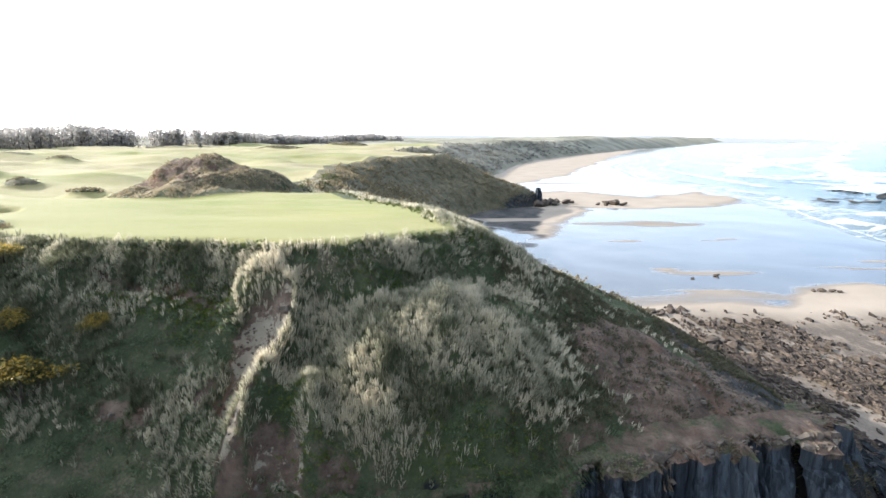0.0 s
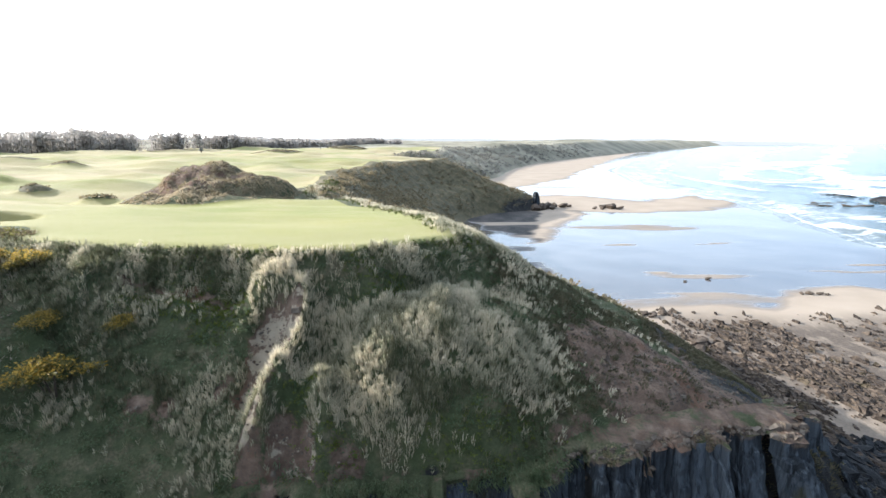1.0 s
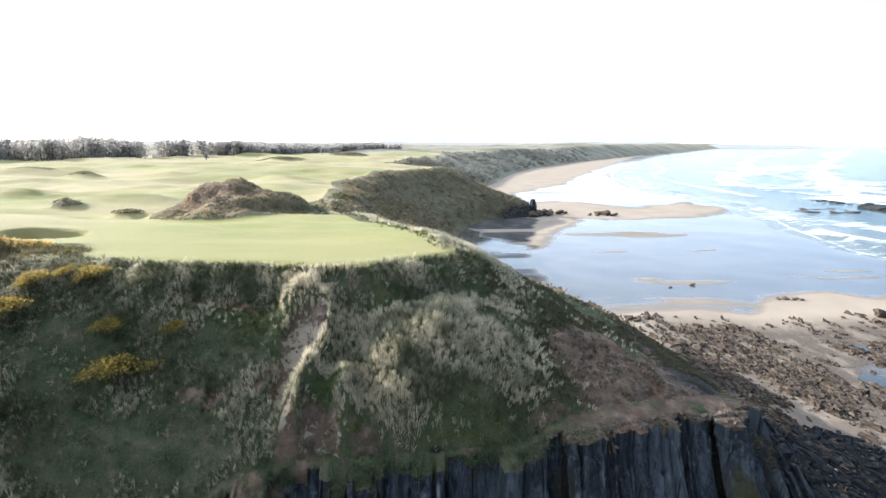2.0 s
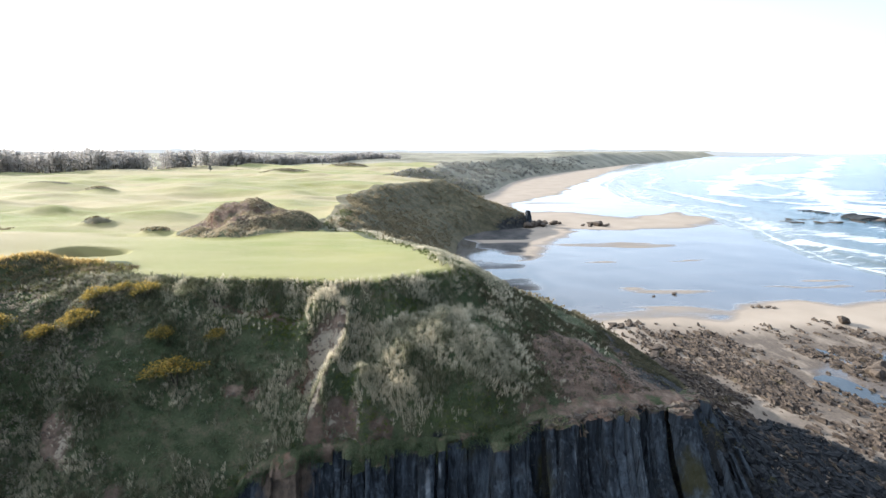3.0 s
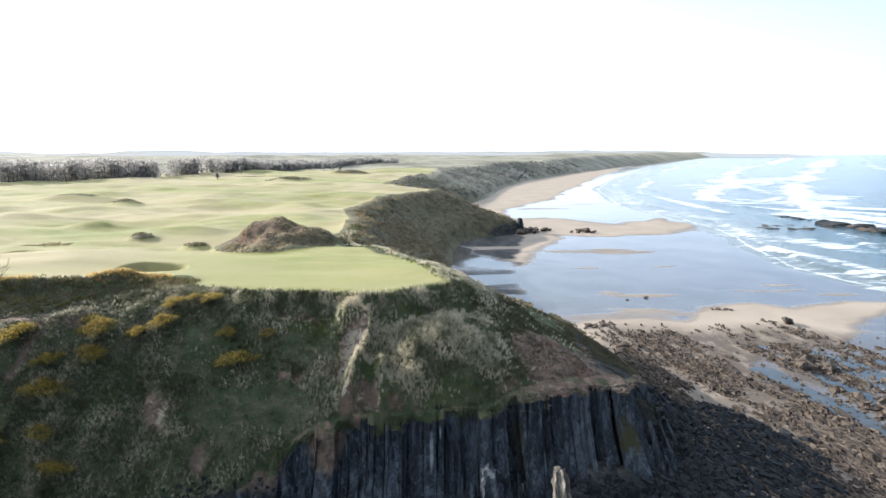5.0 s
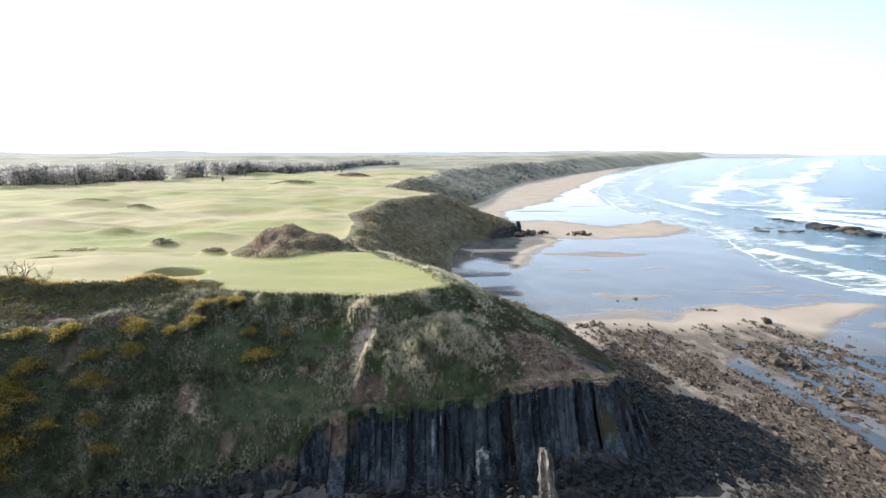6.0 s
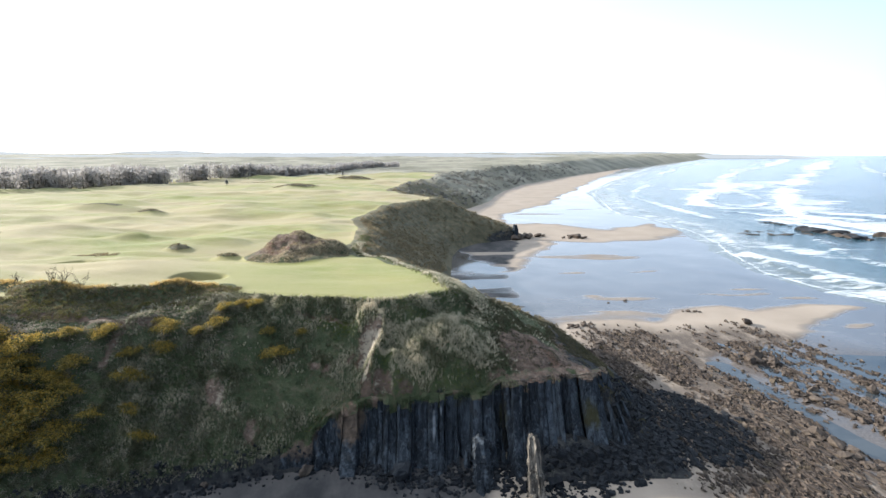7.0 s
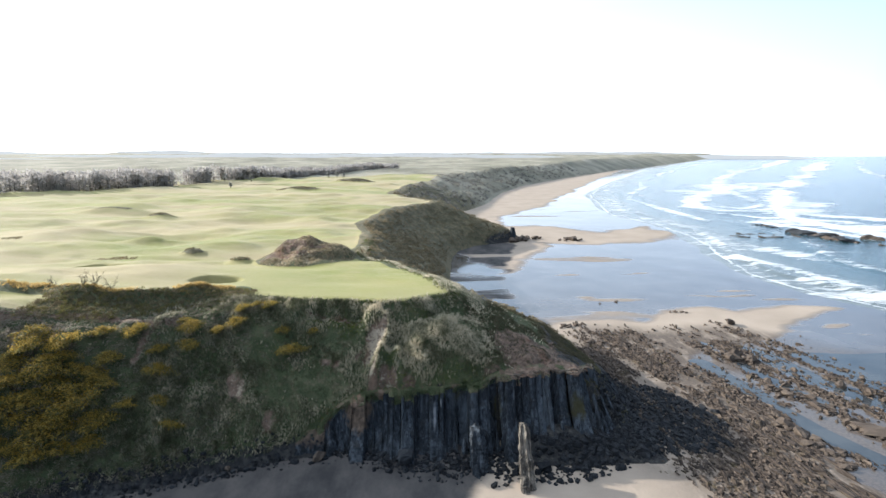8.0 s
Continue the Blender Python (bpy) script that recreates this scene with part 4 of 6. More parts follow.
def turn_matrix(yaw, tilt, roll):
    c, s = np.cos, np.sin
    z = np.zeros_like(yaw)
    o = np.ones_like(yaw)
    rz = np.stack([np.stack([c(yaw), -s(yaw), z], -1), np.stack([s(yaw), c(yaw), z], -1), np.stack([z, z, o], -1)], 1)
    rx = np.stack([np.stack([o, z, z], -1), np.stack([z, c(tilt), -s(tilt)], -1), np.stack([z, s(tilt), c(tilt)], -1)], 1)
    ry = np.stack([np.stack([c(roll), z, s(roll)], -1), np.stack([z, o, z], -1), np.stack([-s(roll), z, c(roll)], -1)], 1)
    return rz @ rx @ ry


def rubble(name, x, y, z, sx, sy, sz, yaw, material, shapes=CHIPS, tilt=0.3, rng=RNG):
    """Many loose stones as one mesh."""
    n = len(x)
    R = turn_matrix(yaw, rng.normal(0, tilt, n), rng.normal(0, tilt, n))
    pick = rng.integers(0, len(shapes), n)
    V, Fc, off = [], [], 0
    for k, (v, f) in enumerate(shapes):
        idx = np.nonzero(pick == k)[0]
        if not len(idx):
            continue
        s = np.stack([sx[idx], sy[idx], sz[idx]], -1)
        p = np.einsum("nij,nvj->nvi", R[idx], v[None] * s[:, None]) + np.stack([x[idx], y[idx], z[idx]], -1)[:, None]
        V.append(p.reshape(-1, 3))
        Fc.append((f[None] + (np.arange(len(idx)) * len(v))[:, None, None] + off).reshape(-1, 3))
        off += p.shape[0] * p.shape[1]
    return mesh_from(name, np.concatenate(V), np.concatenate(Fc), material)


def floor_z(x, y):
    return np.maximum(ground_z(x, y), beach_height(np.asarray(x, float), np.asarray(y, float)))


# ---- stacks of rock before the cliff ----
def rock_column(name, foot, top, radius, rings, sides, material, seed, flat=0.7, taper=0.75, groove=0.0, jag=0.12, wobble=1.0):
    """An uneven upright column of rock from foot to top."""
    r = np.random.default_rng(seed)
    foot, top = np.array(foot, float), np.array(top, float)
    a0 = r.uniform(0, 6.28)
    shape = r.uniform(0.72, 1.25, sides) * np.where(np.arange(sides) % 2 == 0, 1.0 + groove, 1.0 - groove)
    v, f = [], []
    for i in range(rings):
        t = i / (rings - 1)
        c = foot + (top - foot) * t + np.array([*r.normal(0, 0.10 * radius * wobble, 2), 0])
        rad = radius * (1 + (taper - 1) * t) * (1 + wobble * r.uniform(-0.14, 0.14))
        for j in range(sides):
            a = a0 + 6.2832 * j / sides
            k = rad * shape[j] * r.uniform(1 - jag, 1 + jag)
            lift = r.normal(0, 0.22 * radius * wobble) if i == rings - 1 else r.normal(0, 0.05 * radius)
            v.append((c[0] + math.cos(a) * k, c[1] + math.sin(a) * k * flat, c[2] + lift))
    v.append(tuple(top + np.array([0, 0, radius * 0.35 * wobble])))
    for i in range(rings - 1):
        for j in range(sides):
            p, q = i * sides + j, i * sides + (j + 1) % sides
            f += [(p, q, q + sides), (p, q + sides, p + sides)]
    last = (rings - 1) * sides
    f += [(last + j, last + (j + 1) % sides, last + sides) for j in range(sides)]
    return mesh_from(name, v, f, material)


def sea_stack(foot, top, radius, seed, label, stone=M_STACK):
    root = new("sea_stack")
    root.location = foot
    for k, (dx, dy, cut, wide) in enumerate(((0, 0, 1.0, 1.0), (0.55, 0.9, 0.9, 0.9), (0.75, -0.3, 0.45, 0.7), (0.3, 2.4, 0.72, 1.0), (-0.35, -0.7, 0.22, 0.9), (0.5, 4.0, 0.5, 1.2))):
        t = Vector(top) - Vector(foot)
        me = rock_column("slab", (dx, dy, -0.4), (dx + t.x * cut, dy + t.y * cut, t.z * cut), radius * wide, 22, 10, stone, seed + k, 1.3, 0.6, 0.1, 0.1, 0.6)
        part("slab", me, root)
    return tagged(root, label, "sea stack", "stacks before the cliff")


sea_stack((12.6, 13.2, 0), (12.1, 15.8, 9.0), 0.95, 501, "tall thin sea stack of pale layered rock on sand")
# the darker cliff rock here stands in for shadow on the stack
sea_stack((5.6, 17.6, 0), (5.0, 20.0, 6.2), 1.25, 531, "rounded sea stack leaning back against the cliff, darkened for shade", M_CLIFF)
sea_stack((43.0, 242.0, 0), (42.5, 242.5, 7.5), 1.7, 561, "dark rock pinnacle at the tip of the far headland", M_CLIFF)

# ---- the rock cliff: buttresses split into upright columns, pieces of the headland ----
LIP = [(-25, 24.0, 2.0), (-21, 25.0, 4.4), (-17, 26.2, 7.2), (-12, 26.8, 8.7), (-7, 27, 8.8), (0, 27.6, 9.1), (6, 28.0, 9.5), (9, 28.6, 10.6), (12, 29.2, 10.9), (17, 30.3, 11.0), (22, 31.1, 11.0), (25.5, 31.8, 10.9), (27.6, 35.0, 10.2), (29.0, 39, 9.0), (30.6, 44, 7.2)]
FOOT = [(-26, 22.2, 0), (-21.5, 22.2, 0), (-17, 22.6, 0), (-12, 22.8, 0), (-7, 22.6, 0), (0, 23.2, 0), (6, 23.2, 0), (9, 23.2, 0), (12, 23.2, 0), (17, 23.4, 0), (22.6, 24.2, 0), (27.4, 25.2, 0), (31.4, 30, 0), (34.2, 35.5, 0), (36.5, 42, 0)]
# where each buttress ends along the lip, and how far it stands out
BUTTRESSES = ((-18.6, 0.0), (-16.2, -1.1), (-13.6, 0.9), (-9.6, -0.5), (-7.4, 0.7), (-5.2, 1.7), (-2.6, 0.2), (0.2, 0.9), (2.2, -1.0), (4.2, -1.6), (6.0, 1.5), (8.0, 0.5), (9.6, -1.0), (13.2, 1.4), (16.4, 0.7), (18.9, 1.2), (20.0, -1.8), (22.3, 0.4), (25.6, 1.2), (27.2, 0.1), (28.4, 0.7), (29.6, 0.2), (31.1, 0.5))


def on_line(points, t):
    """Places along a line of points, by fractions of its stretches."""
    p = np.array(points, float)
    k = np.minimum(np.floor(t).astype(int), len(p) - 2)
    f = (t - k)[..., None]
    return p[k] * (1 - f) + p[k + 1] * f


def land_front(x, z):
    """How far forward the land reaches at x and height z."""
    xs = [q[0] for q in SECTIONS]
    lv = np.array([np.interp(x, xs, [q[1][k] for q in SECTIONS]) for k in range(len(LEVELS))])
    out = lv[0]
    for k in range(len(LEVELS) - 1):
        f = np.clip((z - LEVELS[k]) / (LEVELS[k + 1] - LEVELS[k]), 0, 1)
        out = out + f * (lv[k + 1] - lv[k])
    return out


def buttress(x0, x1, proud, seed):
    """One buttress of the face: upright columns of uneven width, stepped back where blocks have fallen."""
    r = np.random.default_rng(seed)
    lip_x = np.array([p[0] for p in LIP], float)
    nx = max(8, int((x1 - x0) / (0.06 if x1 < 25.6 else 0.03)))
    nv = 56
    X, V = np.meshgrid(np.linspace(x0, x1, nx), np.linspace(0, 1, nv))
    T = np.interp(X, lip_x, np.arange(len(LIP)))
    foot, top = on_line(FOOT, T), on_line(LIP, T)
    d = on_line(LIP, np.minimum(T + 0.05, len(LIP) - 1)) - on_line(LIP, np.maximum(T - 0.05, 0))
    run = np.cumsum(np.hypot(np.gradient(top[0, :, 0]), np.gradient(top[0, :, 1])))
    out = np.stack([d[..., 1], -d[..., 0]], -1)
    out /= np.linalg.norm(out, axis=-1, keepdims=True)
    S = np.broadcast_to(run, X.shape)
    # columns between joints that lean and waver a little
    joints = [-0.3]
    while joints[-1] < run[-1] + 0.5:
        joints.append(joints[-1] + (r.uniform(0.16, 0.42) if r.random() < 0.5 else r.uniform(0.6, 2.4)))
    joints = np.array(joints)
    n = len(joints) + 1
    U = S + r.normal(0, 0.35) * (V - 0.5) + 0.1 * fbm(S * 0.6, V * 9, 3.0, 3, seed) + 0.03 * fbm(S, V * 14, 0.8, 2, seed + 5)
    c = np.searchsorted(joints, U)
    lo, hi = joints[np.clip(c - 1, 0, len(joints) - 1)], joints[np.clip(c, 0, len(joints) - 1)]
    mid = np.abs(U - (lo + hi) / 2) / np.maximum(hi - lo, 0.1) * 2
    wide = np.clip(hi - lo, 0.1, 1.0)
    depth = r.normal(0, 0.24, n)[c] + r.normal(0, 0.38, n)[c] * (U - (lo + hi) / 2) + 0.1 * wide * (1 - mid ** 2)
    depth = depth - r.uniform(0.05, 0.6, n)[c] * np.clip(1 - (1 - mid) * (hi - lo) / 0.14, 0, 1)
    for k in range(3):  # ledges where blocks broke away
        h = r.uniform(0.15, 1.0, n)[c]
        depth = depth - r.uniform(0.0, 0.5, n)[c] * (V > h + 0.03 * fbm(U, U * 0, 0.5, 2, seed + k))
    depth = depth + 0.5 + proud * np.minimum(1, np.minimum(S, run[-1] - S) / 0.35 + 0.25)
    depth = depth + 0.6 * fbm(S * 0.8, V * 5, 3.2, 3, seed + 11) + 0.12 * fbm(S, V * 10, 0.6, 3, seed + 17)
    depth = depth + max(0.0, proud) * 1.3 * (1 - V) ** 2
    reach = 1 - (1 - V) ** 1.9
    drop = np.where(r.random(n) < 0.3, r.uniform(0.3, 1.5, n), r.uniform(-0.1, 0.12, n))[c]
    P = foot + (top - foot) * reach[..., None]
    P[..., 2] = -0.6 + (top[..., 2] + 0.6 - drop) * V
    P[..., :2] += out * depth[..., None]
    ok = X < 26
    P[..., 1] = np.where(ok, np.minimum(P[..., 1], land_front(P[..., 0], P[..., 2]) - 0.3), P[..., 1])
    # the broken top runs back under the turf
    back = P[-1].copy()
    rows = [P]
    even = top[-1] + np.concatenate([out[-1] * 0.45, np.zeros((nx, 1))], 1)
    for go, up, mix in ((0.2, 0.12, 0.3), (0.6, 0.3, 0.8), (1.3, 0.55, 1.0), (2.8, 0.9, 1.0)):
        q = back * (1 - mix) + even * mix
        q[:, :2] -= out[-1] * go
        q[:, 2] += up * np.interp(X[-1], (24.5, 26.5), (1.0, -0.5)) + 0.22 * fbm(q[:, 0], q[:, 1], 1.0, 3, 23)
        rows.append(q[None])
    cap = np.concatenate([P[-1:]] + rows[1:])
    earth = np.clip(1.5 * spot(P[..., 0], P[..., 2], -14.8, 6.5, 3.6, 5.5), 0, 1) + 0.9 * spot(P[..., 0], P[..., 2], -22, 3, 5, 4) + 0.5 * np.exp(-((P[..., 2] - top[0, :, 2]) / 0.5) ** 2)
    algae = 1.3 * spot(P[..., 0] + 0.5 * fbm(P[..., 0], P[..., 2], 1.5, 3, 33), P[..., 2], 23.8, 6.0, 2.7, 3.3) + 0.9 * spot(P[..., 0], P[..., 2], 9.5, 6, 1.4, 4.5) + 0.8 * spot(P[..., 0], P[..., 2], 2.5, 8, 2.0, 2.2) + 0.7 * spot(P[..., 0], P[..., 2], -9, 8, 1.4, 2.0)
    lime = 1.3 * spot(P[..., 0], P[..., 2], -1.6, 5.6, 0.5, 3.6) + spot(P[..., 0], P[..., 2], -0.5, 7.5, 0.35, 1.6) + 0.9 * spot(P[..., 0], P[..., 2], 12.4, 8.5, 0.4, 2.0)
    me = sheet("buttress", P[..., 0], P[..., 1], P[..., 2], M_CLIFF, dict(earth=earth, algae=algae, lime=lime))
    me.polygons.foreach_set("use_smooth", np.zeros(len(me.polygons), bool))
    bare = np.interp(cap[..., 0], (-25, -18, -12, -9, 7, 10), (0.2, 0.3, 0.5, 0.3, 0.25, 0.6)) + 0.3 * fbm(cap[..., 0], cap[..., 1], 2.2, 2, 29)
    return me, sheet("turf_lip", cap[..., 0], cap[..., 1], cap[..., 2], M_LAND, dict(soil=bare)), cap[1:3].reshape(-1, 3)


LIP_PLACES = []
edge = -25.0
for k, (x1, proud) in enumerate(BUTTRESSES):
    rock, lip, places = buttress(edge - 0.05, x1 + 0.05, proud, 900 + 31 * k)
    part("buttress", rock, land)
    part("turf_lip", lip, land, "crumbling earth and grass edge above the rock")
    LIP_PLACES.append(places)
    edge = x1

# thin blades standing before the face and down the nose
r = np.random.default_rng(77)
for k in range(58):
    t = np.array(r.uniform(11.0, 14.0) if k < 40 else r.uniform(4.5, 11.0))
    foot, top = on_line(FOOT, t), on_line(LIP, t)
    cut = r.uniform(0.25, 0.75) if k < 40 else r.uniform(0.15, 0.4)
    foot = foot + np.array([r.normal(0, 0.4), -r.uniform(0.0, 1.6), -0.4])
    if t > 11:
        foot = foot + np.array([r.uniform(-0.5, 2.2), 0, 0])
    part("rib", rock_column("rib", foot, foot + (top - foot) * cut * np.array([0.8, 0.8, 1]), r.uniform(0.25, 0.6), 9, 7, M_CLIFF, 1400 + k, r.uniform(1.1, 2.0), 0.55, 0.14, 0.1, 0.6), land)

# ---- fallen stones at the cliff foot ----
def talus_chance(x, y):
    foot = np.interp(x, (-60, -48, -38, -27, -18, -7, 6, 17, 28, 36, 42), (9, 13, 17, 21, 22.5, 21.5, 21, 21.5, 21, 25, 34))
    d = foot + 0.8 - y
    wide = np.interp(x, (-60, -20, -5, 10, 22, 28, 42), (2.2, 2.4, 4.5, 6.0, 5.0, 3.0, 3))
    return np.where((d > -2.0) & (d < wide * 1.6), np.exp(-(np.maximum(d, 0) / wide) ** 2), 0) * (0.55 + 0.6 * fbm(x, y, 5, 2, 171))


x, y = scatter(26000, -58, 42, 4, 36, talus_chance)
s = (RNG.gamma(1.8, 0.1, len(x)) + 0.07) * np.interp(x, (-20, 8, 16), (0.7, 0.9, 1.15))
loose = np.argsort(-s)[:150]
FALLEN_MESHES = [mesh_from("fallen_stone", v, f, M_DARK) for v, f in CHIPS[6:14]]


def lay_stones(x, y, s, yaw, chosen, long, label, group):
    """The largest stones of a heap, each by itself."""
    for j, i in enumerate(chosen):
        ob = new("fallen_stone", FALLEN_MESHES[j % 8])
        zz = float(floor_z(x[i:i + 1], y[i:i + 1])[0])
        ob.matrix_world = pose(x[i], y[i], zz + 0.3 * s[i], 20 * math.sin(j * 1.3), 18 * math.cos(j * 1.9), math.degrees(yaw[i])) @ Matrix.Diagonal((s[i] * long, s[i] / long ** 0.3, s[i] * 0.8, 1))
        tagged(ob, label, "stone", group)


lay_stones(x, y, s, RNG.uniform(0, 6.28, len(x)), loose, 1.25, "dark broken stone lying at the cliff foot", "stones at the cliff foot")
keep = np.argsort(-s)[150:]
x, y, s = x[keep], y[keep], s[keep]
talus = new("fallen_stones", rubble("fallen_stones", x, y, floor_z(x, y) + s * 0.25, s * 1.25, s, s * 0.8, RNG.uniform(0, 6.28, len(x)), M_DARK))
tagged(talus, "dark broken stones heaped along the cliff foot", "stones", kind="stuff")


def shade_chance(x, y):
    """The boulder slope round the nose of the headland, drawn out to its cast shadow."""
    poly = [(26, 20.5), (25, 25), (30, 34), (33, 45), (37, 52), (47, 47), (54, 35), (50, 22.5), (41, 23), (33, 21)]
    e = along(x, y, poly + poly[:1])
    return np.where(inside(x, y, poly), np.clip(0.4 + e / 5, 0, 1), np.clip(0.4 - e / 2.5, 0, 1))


x, y = scatter(17000, 20, 56, 10, 66, shade_chance)
s = np.minimum(0.6, RNG.gamma(2.0, 0.075, len(x)) + 0.08)
yaw = np.full(len(x), math.atan2(-0.97, 0.22)) + RNG.normal(0, 0.3, len(x))
lay_stones(x, y, s, yaw, np.argsort(-s)[:200], 1.9, "slab of rock lying in the scree, darkened for shadow", "slabs in the scree")
keep = np.argsort(-s)[200:]
x, y, s, yaw = x[keep], y[keep], s[keep], yaw[keep]
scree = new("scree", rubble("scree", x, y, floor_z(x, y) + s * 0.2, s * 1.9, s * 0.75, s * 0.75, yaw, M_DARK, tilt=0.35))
tagged(scree, "slabby scree below the nose of the headland, darkened for its shadow", "stones", kind="stuff")

# ---- ledges and boulders of the shore platform ----
def ledge_chance(x, y):
    u = x + 0.227 * (y - 50)  # distance across the strike
    rows = step(-0.35, 0.45, fbm(u, y * 0.16, 2.4, 3, 181, 0.6))  # beds along the strike
    lanes = np.interp(u, (28, 36, 44, 58, 62.5, 65.5, 70, 73, 80, 86, 89, 91, 96, 99, 112), (0.04, 0.25, 0.85, 1.0, 0.95, 0.03, 0.02, 0.3, 0.4, 0.03, 0.35, 0.45, 0.2, 0.02, 0.01))
    p = platform_mask(x, y) * lanes * (0.12 + 1.3 * rows) * step(-0.6, 0.2, fbm(x, y, 10, 3, 183))
    p = p * np.where(y > 78, 0.5, 1.0)
    p = np.where(ground_z(x, y) > 0.3, 0, p)
    return p


x, y = scatter(150000, 24, 114, -12, 96, ledge_chance)
s = np.minimum(0.55, RNG.gamma(1.4, 0.085, len(x)) + 0.07)
yaw = math.atan2(-0.97, 0.22) + RNG.normal(0, 0.2, len(x))
big = np.argsort(-s)[:300]
SLAB_MESHES = [mesh_from("rock_slab", v, f, M_SHORE) for v, f in CHIPS[:8]]
for j, i in enumerate(big):  # the largest slabs stand by themselves
    ob = new("shore_rock", SLAB_MESHES[j % 8])
    zz = float(floor_z(x[i:i + 1], y[i:i + 1])[0])
    ob.matrix_world = pose(x[i], y[i], zz + 0.1 * s[i], 12 * math.sin(j), 10 * math.cos(j * 1.7), math.degrees(yaw[i])) @ Matrix.Diagonal((s[i] * 2.2, s[i] * 0.8, s[i] * 0.9, 1))
    tagged(ob, "brown slab of rock lying on the shore platform", "rock", "slabs on the shore platform")
rest = np.argsort(-s)[300:]
x, y, s, yaw = x[rest], y[rest], s[rest], yaw[rest]
ledges = new("rock_ledges", rubble("rock_ledges", x, y, floor_z(x, y) + s * 0.12, s * RNG.uniform(1.1, 2.9, len(s)), s * 0.62, s * 1.05, yaw, M_SHORE, tilt=0.4))
tagged(ledges, "brown broken rock ledges running across wet sand", "rocks", kind="stuff")

BOULDER_MESHES = [mesh_from("boulder", v, f, M_SHORE) for v, f in STONES]


DARK_MESHES = [mesh_from("boulder", v, f, M_DARK) for v, f in STONES]


def boulder(x, y, sx, sy, sz, yaw, label, group="", k=0, sink=0.3, meshes=BOULDER_MESHES):
    ob = new("boulder", meshes[k % len(meshes)])
    z = max(-0.4, float(floor_z(np.array([x]), np.array([y]))[0]))
    ob.matrix_world = pose(x, y, z + sz * (1 - sink) * 0.8, 4 * math.sin(k * 2.1), 5 * math.cos(k * 1.3), yaw) @ Matrix.Diagonal((sx, sy, sz, 1))
    return tagged(ob, label, "boulder", group)


boulder(86, 91, 2.3, 1.5, 1.5, 10, "large dark weed-covered boulder on dry sand", k=4)
pick = np.random.default_rng(41)
for k in range(26):
    bx, by = 72.5 + 4.5 * pick.uniform(-0.6, 1), 65.0 + pick.normal(0, 1.3)
    by -= (bx - 72.5) * 0.7
    s = 0.45 + min(1.2, pick.gamma(2.0, 0.28))
    boulder(bx, by, s * pick.uniform(1, 1.6), s, s * pick.uniform(0.7, 1.1), 33 * k, "brown boulder in a heap among wet ledges", "boulder heap", k)
for k in range(64):
    f = pick.random()
    s = 0.3 + min(1.0, pick.gamma(1.8, 0.2)) * (1 if 0.15 < f < 0.75 else 0.6)
    boulder(62.6 + 3.6 * f + pick.normal(0, 0.8), 42 - 25 * f, s * pick.uniform(1.1, 1.8), s, s * pick.uniform(0.7, 1.1), -70 + 25 * math.sin(k * 3.1), "tan blocky boulder in a row beside the tidal channel", "boulders along the channel", k)
for k in range(80):
    f = pick.random()
    bx, by = 72.5 + 5.5 * f + pick.normal(0, 1.9), 52 - 19 * f + pick.normal(0, 4.5)
    s = 0.25 + min(0.8, pick.gamma(1.8, 0.17))
    boulder(bx, by, s * 1.4, s, s * 0.75, 47 * k, "dark weed-covered boulder beyond the tidal channel", "boulders beyond the channel", k)
for k, (bx, by, s) in enumerate(((36.5, 90, 0.9), (38, 89.6, 0.8), (39.6, 90.3, 0.7), (41, 89.8, 0.6), (37.3, 88.6, 0.6), (35.2, 88.2, 0.5), (73.5, 103.5, 0.55), (75.2, 103.2, 0.7), (77, 103, 0.5), (78.4, 102.6, 0.5), (43, 76, 1.0), (42, 74, 0.9), (41, 77, 0.8), (39.5, 75.5, 1.0), (38, 72, 1.0), (37.2, 69, 1.1), (39, 66, 0.9), (60, 115, 0.5), (54, 113, 0.4))):
    boulder(bx, by, s * 1.5, s, s * 0.8, 41 * k, "small dark boulder lying on pale sand", "boulders on the sand", k)
for k, (bx, by, s) in enumerate(((75, 246, 1.6), (77.5, 243, 2.2), (79, 245.5, 1.8), (73, 241, 1.0), (80.5, 240.5, 1.3), (70, 243, 0.9), (48, 244, 2.6), (52, 246, 2.2), (56, 248, 1.7), (60, 250, 1.2), (50, 241, 1.6), (45, 240, 2.4), (42, 237, 2.4))):
    boulder(bx, by, s * 1.5, s * 1.1, s * 0.95, 37 * k, "dark boulder on the far sand spit", "boulders on the spit", k)
for k in range(60):
    f = pick.random()
    s = (0.8 + min(1.6, pick.gamma(2.0, 0.4))) * (0.7 if f < 0.45 else 1.65)
    boulder(float(np.interp(f, (0, 0.3, 0.5, 0.75, 1), (221, 228, 225, 231, 236))) + pick.normal(0, 1.5), float(np.interp(f, (0, 0.3, 0.5, 0.75, 1), (314, 296, 270, 250, 234))) + pick.normal(0, 1.5), s * 2.0, s * 1.3, s * 0.75, -75 + 20 * math.sin(k), "dark brown reef rock awash among the breakers", "reef in the surf", k, 0.6, DARK_MESHES if k % 3 else BOULDER_MESHES)
for k in range(16):
    s = 1.0 + 0.8 * abs(math.sin(k * 2.2))
    boulder(176 + 3.4 * k + 3 * math.sin(k * 3), 262 + 10 * math.cos(k * 1.9), s * 3.0, s * 0.8, s * 0.5, -30 + 10 * math.sin(k), "low dark reef ledge in shallow water", "low reef ledges", k, 0.6)
